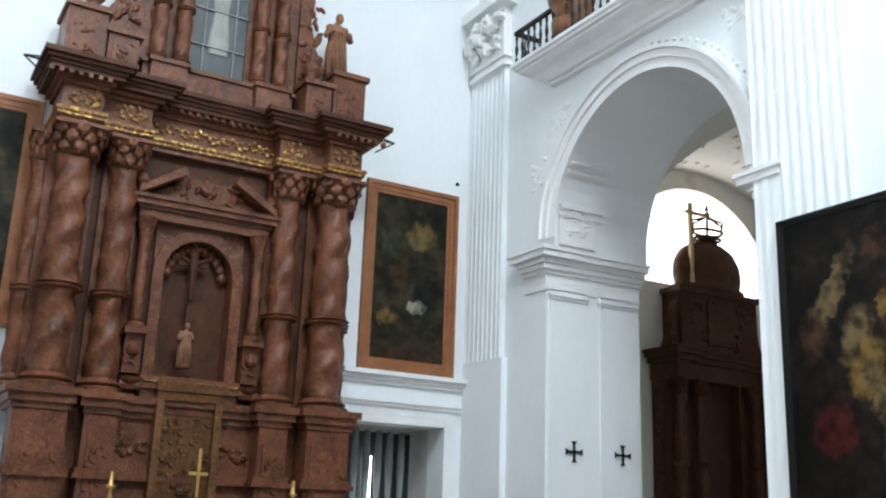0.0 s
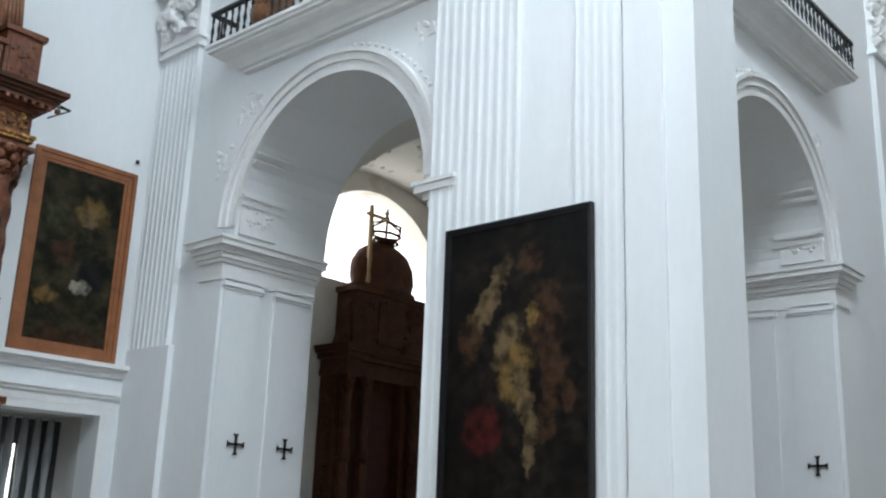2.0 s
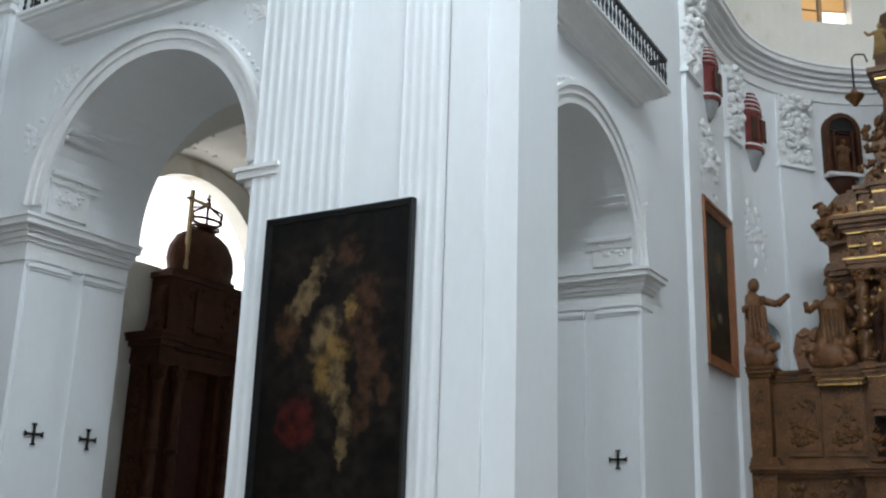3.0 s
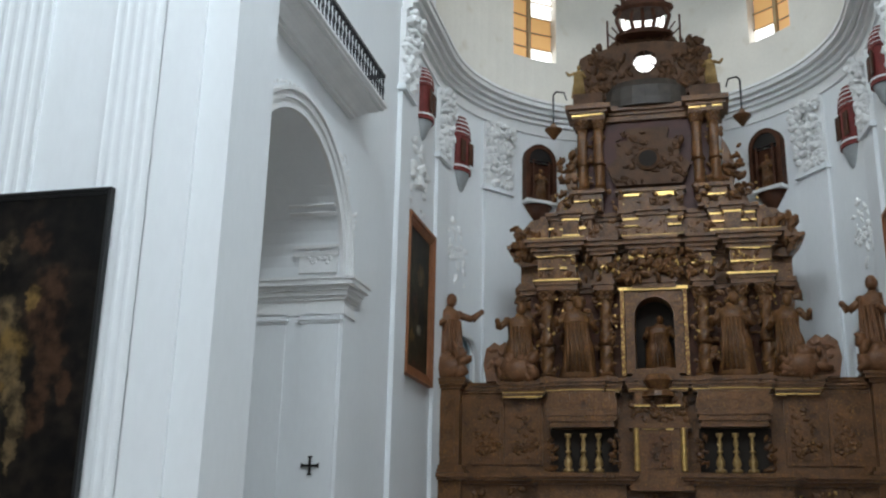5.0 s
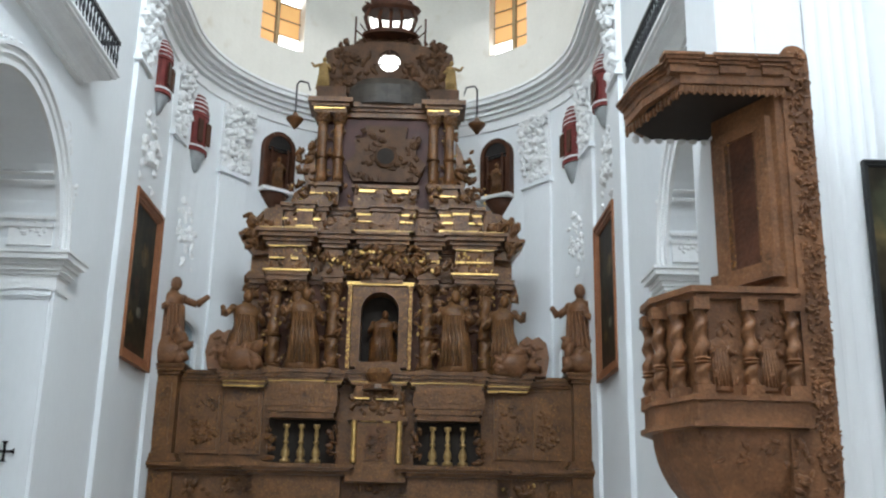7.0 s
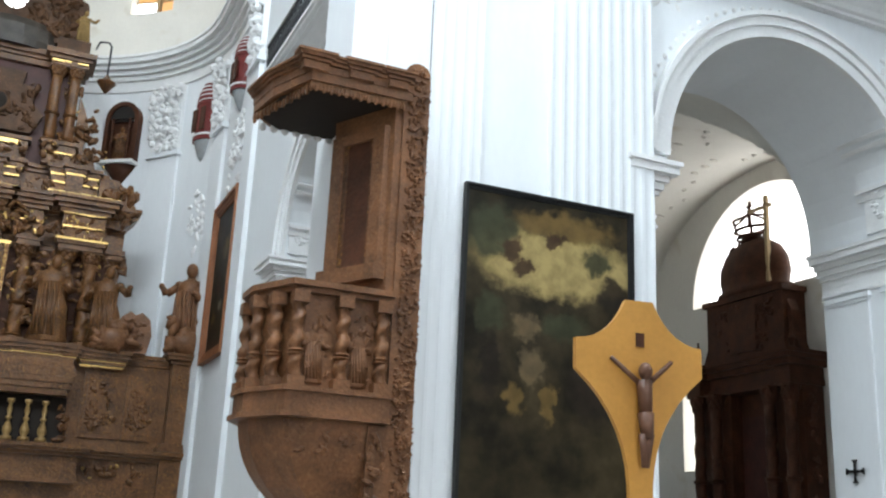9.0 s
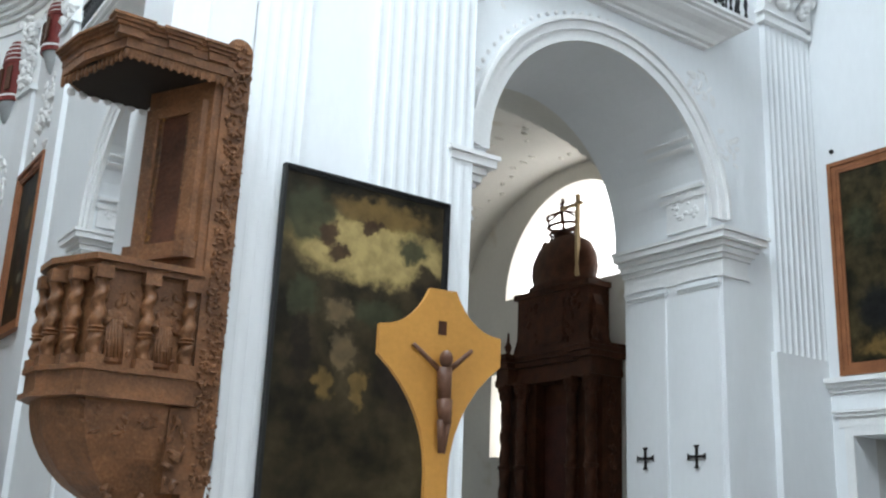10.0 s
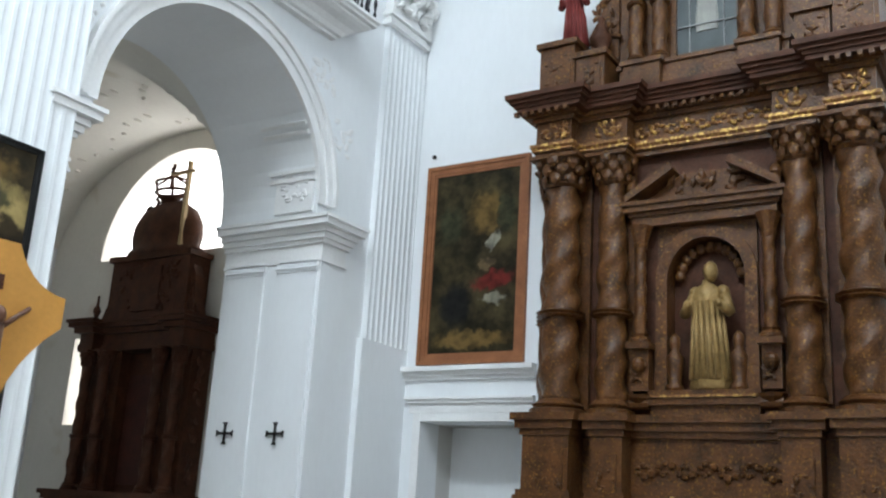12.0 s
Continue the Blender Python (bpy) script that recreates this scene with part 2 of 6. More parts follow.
# ---- mesh helpers ----
def part(name, bm, mat, parent=None, label="", smooth=False, kind=""):
    bmesh.ops.recalc_face_normals(bm, faces=bm.faces)
    me = bpy.data.meshes.new(name)
    bm.to_mesh(me)
    bm.free()
    me.materials.append(mat)
    if smooth:
        me.polygons.foreach_set("use_smooth", [True] * len(me.polygons))
    ob = new(name, me)
    ob.parent = parent
    if not kind and parent and any(w in name for w in ("carving", "relief", "frieze_", "scroll", "fringe", "crest_c", "edge", "beading")):
        kind = "stuff"
    return tagged(ob, label, kind=kind)


def thing(name, m, label, category, group="", kind=""):
    ob = new(name)
    ob.empty_display_size = 0.2
    ob.matrix_basis = m
    return tagged(ob, label, category, group, kind)


def solid(bm, lower, upper):
    """A prism between two rings of points."""
    a = [bm.verts.new(p) for p in lower]
    b = [bm.verts.new(p) for p in upper]
    n = len(a)
    bm.faces.new(a[::-1])
    bm.faces.new(b)
    for i in range(n):
        bm.faces.new((a[i], a[(i + 1) % n], b[(i + 1) % n], b[i]))


def box(bm, x0, x1, y0, y1, z0, z1):
    solid(bm, [(x0, y0, z0), (x1, y0, z0), (x1, y1, z0), (x0, y1, z0)], [(x0, y0, z1), (x1, y0, z1), (x1, y1, z1), (x0, y1, z1)])
    return bm


def boxes(*rows):
    bm = bmesh.new()
    for r in rows:
        box(bm, *r)
    return bm


def slab(bm, outline, y0, y1):
    """An outline in x, z drawn out from y0 to y1."""
    solid(bm, [(x, y0, z) for x, z in outline], [(x, y1, z) for x, z in outline])
    return bm


def lathe(bm, prof, c=(0, 0, 0), n=14, offset=None, squash=1.0):
    rings = []
    for i, (r, z) in enumerate(prof):
        ox, oy = offset(z) if offset else (0, 0)
        rings.append([bm.verts.new((c[0] + ox + r * math.cos(2 * math.pi * k / n), c[1] + oy + squash * r * math.sin(2 * math.pi * k / n), c[2] + z)) for k in range(n)])
    for a, b in zip(rings, rings[1:]):
        for k in range(n):
            bm.faces.new((a[k], a[(k + 1) % n], b[(k + 1) % n], b[k]))
    bm.faces.new(rings[0][::-1])
    bm.faces.new(rings[-1])
    return bm


def ball(bm, c, r, sx=1.0, sy=1.0, sz=1.0, u=10, v=7):
    m = Matrix.Translation(c) @ Matrix.Diagonal((r * sx, r * sy, r * sz, 1))
    bmesh.ops.create_uvsphere(bm, u_segments=u, v_segments=v, radius=1, matrix=m)
    return bm


def rod(bm, a, b, r, n=8, r2=None):
    a, b = Vector(a), Vector(b)
    q = (b - a).to_track_quat("Z", "Y").to_matrix()
    r2 = r if r2 is None else r2
    lo = [a + q @ Vector((r * math.cos(2 * math.pi * k / n), r * math.sin(2 * math.pi * k / n), 0)) for k in range(n)]
    hi = [b + q @ Vector((r2 * math.cos(2 * math.pi * k / n), r2 * math.sin(2 * math.pi * k / n), 0)) for k in range(n)]
    solid(bm, lo, hi)
    return bm


def courses(bm, segments, layers):
    """Mouldings that break forward: segments (x0, x1, front y, back y), layers (z0, z1, reach). One solid a segment."""
    for i, (x0, x1, yf, yb) in enumerate(segments):
        e = 0.0011 * i
        rings = []
        for z0, z1, o in layers:
            for z in (z0, z1):
                rings.append([bm.verts.new(p) for p in ((x0 - o, yf - o, z + e), (x1 + o, yf - o, z + e), (x1 + o, yb + e, z + e), (x0 - o, yb + e, z + e))])
        bm.faces.new(rings[0][::-1])
        bm.faces.new(rings[-1])
        for a, b in zip(rings, rings[1:]):
            for k in range(4):
                bm.faces.new((a[k], a[(k + 1) % 4], b[(k + 1) % 4], b[k]))
    bmesh.ops.remove_doubles(bm, verts=bm.verts, dist=1e-5)
    return bm


def moulded(name, segments, layers, mat, parent, label=""):
    """One moulded part for each stretch of an entablature."""
    for i, s in enumerate(segments):
        e = 0.0013 * i
        ob = part(name, courses(bmesh.new(), [(s[0], s[1], s[2], s[3] + e)], [(a + e, b + e, o) for a, b, o in layers]), mat, parent, label)
    return ob


def cornice(z0, z1, reach, n=5):
    """Layers of a cyma cornice."""
    out = []
    for i in range(n):
        a = z0 + (z1 - z0) * i / n
        out.append((a, z0 + (z1 - z0) * (i + 1) / n, reach * (0.15 + 0.85 * (i / (n - 1)) ** 1.3)))
    return out


def lumps(bm, x0, x1, y, z0, z1, n, size, seed, deep=0.5):
    """Carved leaves and scrolls standing out of a surface that faces -y."""
    rnd = random.Random(seed)
    for i in range(n):
        s = size * rnd.uniform(0.55, 1.25)
        m = (Matrix.Translation((rnd.uniform(x0, x1), y, rnd.uniform(z0, z1))) @ Matrix.Rotation(rnd.uniform(0, 3.14), 4, "Y")
             @ Matrix.Diagonal((s, s * deep, s * rnd.uniform(0.35, 0.7), 1)))
        bmesh.ops.create_icosphere(bm, subdivisions=1, radius=1, matrix=m)
    return bm


def foliage_frieze(bm, x0, x1, y, z, size, seed=0):
    """A running scroll along x on a surface that faces -y."""
    rnd = random.Random(seed)
    n = max(2, int((x1 - x0) / (size * 1.6)))
    for i in range(n):
        x = x0 + (i + 0.5) * (x1 - x0) / n
        for k in range(6):
            a = 0.6 + k * 0.95
            rr = size * (0.75 - 0.08 * k)
            s = size * (0.38 - 0.035 * k)
            m = Matrix.Translation((x + rr * math.cos(a), y, z + (1 if i % 2 else -1) * rr * 0.75 * math.sin(a))) @ Matrix.Diagonal((s, s * 0.7, s * rnd.uniform(0.6, 1.1), 1))
            bmesh.ops.create_icosphere(bm, subdivisions=1, radius=1, matrix=m)
    return bm


def twisted(bm, c, r, z0, z1, turns=4.0, n=18, sway=0.06):
    """A twisted column shaft: a swaying axis and two winding swells."""
    steps = max(12, int(turns * 10))
    rings = []
    for i in range(steps + 1):
        f = i / steps
        w = 2 * math.pi * turns * f
        rr = r * (1.0 - 0.12 * f)
        cx, cy = c[0] + sway * r * math.cos(w), c[1] + sway * r * math.sin(w)
        rings.append([bm.verts.new((cx + rr * (1 + 0.09 * math.cos(3 * (2 * math.pi * k / n) - w * 1.5)) * math.cos(2 * math.pi * k / n),
                                    cy + rr * (1 + 0.09 * math.cos(3 * (2 * math.pi * k / n) - w * 1.5)) * math.sin(2 * math.pi * k / n), z0 + (z1 - z0) * f)) for k in range(n)])
    bm.faces.new(rings[0][::-1])
    bm.faces.new(rings[-1])
    for a, b in zip(rings, rings[1:]):
        for k in range(n):
            bm.faces.new((a[k], a[(k + 1) % n], b[(k + 1) % n], b[k]))
    return bm


def column(parent, x, y, z0, z1, r, mat, turns=4.0, leaf=GOLD, seed=0):
    """Base, twisted shaft with a ring, and a leafy capital, under one column."""
    h = z1 - z0
    shaft = part("column", twisted(bmesh.new(), (x, y, 0), r * 0.86, z0 + 0.05 * h, z1 - 0.11 * h, turns), mat, parent, smooth=True)
    bm = bmesh.new()
    lathe(bm, [(r * 1.3, 0), (r * 1.3, 0.018 * h), (r * 1.05, 0.024 * h), (r * 1.2, 0.034 * h), (r, 0.046 * h), (r * 0.9, 0.055 * h)], (x, y, z0), 14)
    part("column_base", bm, mat, shaft)
    bm = bmesh.new()
    zc = z1 - 0.12 * h
    lathe(bm, [(r * 0.8, 0), (r * 0.95, 0.01 * h), (r * 0.78, 0.02 * h), (r * 0.95, 0.07 * h), (r * 1.3, 0.11 * h)], (x, y, zc), 12)
    box(bm, x - r * 1.25, x + r * 1.25, y - r * 1.25, y + r * 1.25, z1 - 0.014 * h, z1)
    part("capital", bm, mat, shaft, "leafy carved capital")
    bm = bmesh.new()
    rnd = random.Random(seed)
    for ring, (zz, rr) in enumerate(((0.03, 0.95), (0.065, 1.08), (0.095, 1.25))):
        for k in range(8):
            a = 2 * math.pi * (k + 0.5 * ring) / 8
            m = Matrix.Translation((x + r * rr * math.cos(a), y + r * rr * math.sin(a), zc + zz * h)) @ Matrix.Rotation(a, 4, "Z") @ Matrix.Diagonal((r * 0.16, r * 0.34, 0.026 * h * rnd.uniform(0.8, 1.3), 1))
            bmesh.ops.create_icosphere(bm, subdivisions=1, radius=1, matrix=m)
    part("capital_leaf_carving", bm, mat, shaft)
    bm = bmesh.new()
    lathe(bm, [(r * 0.9, 0), (r * 1.14, 0.008 * h), (r * 1.0, 0.016 * h), (r * 1.14, 0.024 * h), (r * 0.9, 0.032 * h)], (x, y, z0 + 0.36 * h), 14)
    part("column_ring", bm, mat, shaft)
    return shaft


def figure(h, seed, arm=1, stout=1.0, spread=0.0):
    """A robed carved figure, one plain mesh, standing at the origin and facing -y."""
    rnd = random.Random(seed)
    bm = bmesh.new()
    prof = [(0.17, 0), (0.19, 0.03), (0.165, 0.15), (0.155, 0.3), (0.15, 0.42), (0.12, 0.55), (0.125, 0.62), (0.14, 0.72), (0.13, 0.78), (0.05, 0.83), (0.045, 0.86)]
    n = 22
    rings = []
    ph = rnd.uniform(0, 6)
    for r, z in prof:
        ring = []
        for k in range(n):
            a = 2 * math.pi * k / n
            fold = 1 + (0.10 * math.sin(7 * a + ph + 4 * z) + 0.06 * math.sin(11 * a - ph)) * max(0, 1 - z * 1.25)
            ring.append(bm.verts.new((h * stout * r * fold * math.cos(a) + h * 0.02 * math.sin(5 * z + ph), h * 0.72 * r * fold * math.sin(a), h * z)))
        rings.append(ring)
    for a, b in zip(rings, rings[1:]):
        for k in range(n):
            bm.faces.new((a[k], a[(k + 1) % n], b[(k + 1) % n], b[k]))
    bm.faces.new(rings[0][::-1])
    bm.faces.new(rings[-1])
    ball(bm, (0.02 * h, -0.02 * h, 0.92 * h), 0.072 * h, 0.85, 0.95, 1.15)
    for s in (-1, 1):
        sh = Vector((s * 0.125 * h * stout, 0, 0.76 * h))
        up = spread if s == arm else 0.0
        el = sh + Vector((s * (0.075 + 0.08 * up) * h, -0.05 * h, (-0.17 + 0.14 * up) * h))
        wr = el + Vector(((-s * 0.06 + s * 0.19 * up) * h, -0.11 * h * (1 - up), (0.05 + 0.05 * up) * h))
        rod(bm, sh, el, 0.045 * h, 8, 0.04 * h)
        rod(bm, el, wr, 0.045 * h, 8, 0.028 * h)
        ball(bm, wr, 0.033 * h)
        ball(bm, sh, 0.055 * h)
    for k in range(7):   # cloak folds
        a = -2.6 + k * 0.35
        rod(bm, (h * 0.13 * math.cos(a), h * 0.1 * math.sin(a), 0.68 * h), (h * 0.17 * math.cos(a + 0.3), h * 0.13 * math.sin(a + 0.3), 0.08 * h), 0.016 * h, 6, 0.026 * h)
    return bm


def arc(c, z, r, a0, a1, n):
    return [(c + r * math.cos(radians(a0 + (a1 - a0) * i / n)), z + r * math.sin(radians(a0 + (a1 - a0) * i / n))) for i in range(n + 1)]


# ---- the large structure ----
def mapped(bm, f):
    for v in bm.verts:
        v.co = f(*v.co)
    return bm


def across(s):     # wall that faces -y: u along x on side s, v along y
    return lambda u, v, z: (s * u, v, z)


def along(s):      # wall that faces the nave: u along y, v away from the axis
    return lambda u, v, z: (s * v, u, z)


def arch_wall(u0, u1, c, r, zs, top, v0, v1, zi):
    """A wall with an arched opening down to the floor, a little wider below the impost."""
    w = r + 0.2
    pts = [(u0, 0), (c - w, 0), (c - w, zi), (c - r, zi)] + arc(c, zs, r, 180, 0, 32) + [(c + r, zi), (c + w, zi), (c + w, 0), (u1, 0), (u1, top), (u0, top)]
    bm = slab(bmesh.new(), pts, v0, v1)
    bm.normal_update()
    bmesh.ops.triangulate(bm, faces=[f for f in bm.faces if len(f.verts) > 4])
    return bm


def ring(bm, c, zs, r0, r1, v0, v1, n=36):
    inner, outer = arc(c, zs, r0, 180, 0, n), arc(c, zs, r1, 180, 0, n)
    for i in range(n):
        slab(bm, [inner[i], inner[i + 1], outer[i + 1], outer[i]], v0, v1)
    bmesh.ops.remove_doubles(bm, verts=bm.verts, dist=1e-4)
    return bm


def fluted(bm, u0, u1, v, z0, z1, n, depth=0.035, back=0.1):
    """A pilaster face with n flutes, standing at v and facing -v."""
    sec = [(u0, v)]
    p = (u1 - u0) / n
    for i in range(n):
        a = u0 + i * p
        sec += [(a + p * 0.15, v)] + [(a + p * (0.2 + 0.6 * k / 4), v + depth * math.sin(math.pi * (0.15 + 0.7 * k / 4))) for k in range(5)] + [(a + p * 0.85, v)]
    sec += [(u1, v), (u1, v + back), (u0, v + back)]
    solid(bm, [(a, b, z0) for a, b in sec], [(a, b, z1) for a, b in sec])
    return bm


def impost(bm, u0, u1, v0, v1, zt, layers):
    for z0, z1, o in layers:
        box(bm, u0 - o, u1 + o, v0 - o, v1 + o * 0.2, zt + z0, zt + z1)
    return bm


IMPOST = [(-0.62, -0.57, 0.03), (-0.57, -0.36, 0.012), (-0.36, -0.30, 0.05), (-0.30, -0.22, 0.09), (-0.22, -0.14, 0.13), (-0.14, -0.05, 0.21), (-0.05, 0.0, 0.24)]
part("floor", boxes((-E - 0.5, E + 0.5, -14.5, 26.5, -0.3, 0)), STONE, kind="structure")

for s in (-1, 1):
    for side, f, u0, u1, c in (("transept", across(s), 4.9, E, AC + 0.04 + 0.04 * s), ("chancel", along(s), 10.25, AY, CC)):
        v0, radius, spring, zi, lift = (YT, AR, AS, 5.57, -0.1) if side == "transept" else (W, CR, CS, 5.74, 0.3)
        wall = part("wall_" + side, mapped(arch_wall(u0 if side == "transept" else PY + 1.2, u1, c, radius, spring, H, v0, v0 + WT, zi - 0.05), f), PLASTER, kind="structure")
        # arch mouldings: three bands and a beaded outer edge
        bm = bmesh.new()
        ring(bm, c, spring, radius - 0.02, radius + 0.12, v0 - 0.045, v0 + 0.02)
        ring(bm, c, spring, radius + 0.12, radius + 0.23, v0 - 0.085, v0 + 0.02)
        ring(bm, c, spring, radius + 0.23, radius + 0.29, v0 - 0.13, v0 + 0.02)
        part("archivolt", mapped(bm, f), STUCCO, wall)
        bm = bmesh.new()
        for x, z in arc(c, spring, radius + 0.36, 178, 2, 46):
            bmesh.ops.create_icosphere(bm, subdivisions=1, radius=0.035, matrix=Matrix.Translation((x, v0 - 0.01, z)))
        part("beading", mapped(bm, f), STUCCO, wall)
        for sgn in (-1, 1):
            j = c + sgn * (radius + 0.2)
            lo, hi = (j - (0.2 if side == "transept" else 0.5), j) if sgn < 0 else (j, j + 0.5)
            near = sgn > 0
            # impost on the jamb, and pilaster strips below it
            bm = bmesh.new()
            impost(bm, lo, hi, v0, v0 + WT, zi, IMPOST)
            part("impost", mapped(bm, f), STUCCO, wall)
            bm = bmesh.new()
            for a, b in ((0.06, 0.72), (1.0, 1.68)):
                w = (j - 0.03, j + 0.01) if sgn > 0 else (j - 0.01, j + 0.03)
                box(bm, *w, v0 + a, v0 + b, 0, zi - 0.6)
                for k, o in enumerate((0.02, 0.045, 0.03)):
                    ww = (w[0] - o, w[1]) if sgn > 0 else (w[0], w[1] + o)
                    box(bm, *ww, v0 + a - o, v0 + b + o, zi - 0.75 + 0.04 * k, zi - 0.71 + 0.04 * k)
            part("jamb_strip", mapped(bm, f), PLASTER, wall)
            # carved panel above the impost and a small string course in the soffit
            bm = bmesh.new()
            j -= sgn * 0.2
            w = (j - 0.05, j + 0.02) if sgn > 0 else (j - 0.02, j + 0.05)
            box(bm, *w, v0 + 0.06, v0 + 0.74, zi + 0.05, zi + 0.71)
            rnd = random.Random(5)
            for k in range(26):
                m = Matrix.Translation((j - sgn * 0.05, v0 + 0.4 + rnd.uniform(-0.22, 0.22), zi + 0.4 + rnd.uniform(-0.2, 0.2))) @ Matrix.Diagonal((0.025, rnd.uniform(0.03, 0.07), rnd.uniform(0.02, 0.05), 1))
                bmesh.ops.create_icosphere(bm, subdivisions=1, radius=1, matrix=m)
            part("stucco_panel", mapped(bm, f), STUCCO, wall)
            for ang, tall in ((11.5, 0.06), (15.0, 0.05), (31.0, 0.06), (35.0, 0.05)):
                bm = bmesh.new()
                a = radians(ang)
                q = Matrix.Translation((c + sgn * (radius + 0.01) * math.cos(a), 0, spring + (radius + 0.01) * math.sin(a))) @ Matrix.Rotation(-a if sgn > 0 else a, 4, "Y")
                box(bm, -0.055, 0.055, v0 + 0.03, v0 + 0.84, -tall / 2, tall / 2)
                bmesh.ops.transform(bm, matrix=q, verts=bm.verts)
                part("soffit_band", mapped(bm, f), STUCCO, wall)
        # plaster scrolls in the spandrels
        bm = bmesh.new()
        for sgn in (-1, 1):
            x = c + sgn * (radius + 0.08)
            lumps(bm, x - 0.55 if sgn < 0 else x + 0.15, x - 0.15 if sgn < 0 else x + 0.55, v0 + 0.005, spring + 0.85, spring + 1.35, 14, 0.10, 3 + sgn, 0.25)
            lumps(bm, x - 0.1 if sgn < 0 else x - 0.45, x + 0.45 if sgn < 0 else x + 0.1, v0 + 0.005, spring + 1.7, spring + 2.15, 16, 0.10, 8 + sgn, 0.25)
        part("spandrel_relief", mapped(bm, f), STUCCO, wall, "white stucco scroll relief")
        # projecting balcony over the arch
        b0, b1 = (6.9, 11.45) if side == "transept" else (10.3, 16.25)
        balcony = thing("balcony", Matrix.Identity(4), "white moulded gallery ledge with a black iron railing", "balcony", "gallery balconies")
        bm = bmesh.new()
        prof = [(0.10, 8.26 + lift), (0.10, 8.30 + lift), (0.16, 8.31 + lift), (0.20, 8.36 + lift), (0.28, 8.42 + lift), (0.38, 8.46 + lift), (0.44, 8.50 + lift), (0.44, 8.53 + lift), (0.50, 8.54 + lift), (0.50, 8.58 + lift), (0.54, 8.60 + lift), (0.54, 8.65 + lift)]
        loops = [[bm.verts.new(p) for p in ((b0, v0 - o, z), (b1 - 0.48 + o, v0 - o, z), (b1 - 0.48 + o, v0, z), (b0, v0, z))] for o, z in prof]
        bm.faces.new(loops[0])
        bm.faces.new(loops[-1])
        for lo, hi in zip(loops, loops[1:]):
            for k in range(4):
                bm.faces.new((lo[k], lo[(k + 1) % 4], hi[(k + 1) % 4], hi[k]))
        part("ledge", mapped(bm, f), STUCCO, balcony)
        bm = bmesh.new()
        box(bm, b0, b1 + 0.02, v0 - 0.50, v0 - 0.44, 9.17 + lift, 9.23 + lift)
        box(bm, b1 - 0.04, b1 + 0.02, v0 - 0.44, v0, 9.17 + lift, 9.23 + lift)
        part("handrail", mapped(bm, f), IRON, balcony, "black iron handrail")
        x = b1 - 0.02
        while x > b0:
            bm = lathe(bmesh.new(), [(0.02, 0), (0.024, 0.1), (0.012, 0.14), (0.03, 0.26), (0.012, 0.38), (0.024, 0.44), (0.018, 0.52)], (x, v0 - 0.47, 8.65 + lift), 8)
            part("baluster", mapped(bm, f), IRON, balcony)
            x -= 0.16
        for y in (v0 - 0.3, v0 - 0.13):
            part("baluster", mapped(lathe(bmesh.new(), [(0.02, 0), (0.012, 0.14), (0.03, 0.26), (0.012, 0.38), (0.018, 0.52)], (b1 - 0.01, y, 8.65 + lift), 8), f), IRON, balcony)
    # pier: plain core, corner strip and fluted pilaster
    pier = part("pier", mapped(boxes((PX, 6.95, PY + 0.06, YT, 0, H), (PX, 4.9, YT, PY + 1.0, 0, H), (4.6, 4.9, PY + 1.0, PY + 1.2, 0, H)), across(s)), PLASTER, kind="structure")
    part("fluted_pilaster", mapped(fluted(bmesh.new(), 5.72, 7.0, PY, 0, 10.2, 9, 0.012), across(s)), PLASTER, pier)
    part("fluted_pilaster", mapped(fluted(bmesh.new(), 4.35, 4.95, PY + 0.02, 0, 10.2, 5, 0.006, 0.05), across(s)), PLASTER, pier)
    part("corner_strip", mapped(boxes((PX + 0.35, 4.36, PY + 0.02, PY + 0.08, 0, H)), across(s)), PLASTER, pier)
    # corner pilaster beside the end wall, with a leafy capital
    pil = part("corner_pilaster", mapped(boxes((12.25, E, YT - 0.10, YT, 0, 4.05)), across(s)), PLASTER, kind="structure")
    part("fluted_shaft", mapped(fluted(bmesh.new(), 12.33, E - 0.02, YT - 0.10, 4.05, 9.0, 8, 0.03, 0.1), across(s)), PLASTER, pil)
    bm = courses(bmesh.new(), [(12.3, E - 0.1, YT - 0.12, YT)], [(9.0, 9.08, 0.05), (9.08, 9.16, 0.0), (9.16, 9.22, 0.06)])
    lumps(bm, 12.35, E - 0.1, YT - 0.2, 9.3, 9.55, 16, 0.12, 4, 0.9)
    lumps(bm, 12.3, E - 0.1, YT - 0.25, 9.55, 9.95, 22, 0.14, 6, 0.9)
    box(bm, 12.3, E, YT - 0.15, YT, 9.22, 10.1)
    box(bm, 12.1, E, YT - 0.35, YT, 10.1, 10.3)
    part("leafy_capital", mapped(bm, across(s)), STUCCO, pil)

    # transept end wall with a deep recess, a ledge and mouldings
    yr0, yr1 = 7.1, 8.77
    f = lambda u, v, z: (s * v, u, z)
    rows = [(-0.5, 14.45 - 2.2, E, E + 0.5, 3.0, H), (-0.5, yr0, E, E + 0.5, 0, 3.0), (yr1, 14.45 - 2.2, E, E + 0.5, 0, 3.0)]
    if s > 0:
        rows.append((yr0, yr1, E + 0.9, E + 1.2, 0, 3.0))
    wall = part("wall_transept_end", mapped(boxes(*rows), f), PLASTER, kind="structure")
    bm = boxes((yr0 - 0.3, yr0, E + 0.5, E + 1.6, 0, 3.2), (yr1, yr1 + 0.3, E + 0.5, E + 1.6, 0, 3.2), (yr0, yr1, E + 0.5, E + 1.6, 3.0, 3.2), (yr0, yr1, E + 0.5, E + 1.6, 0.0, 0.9))
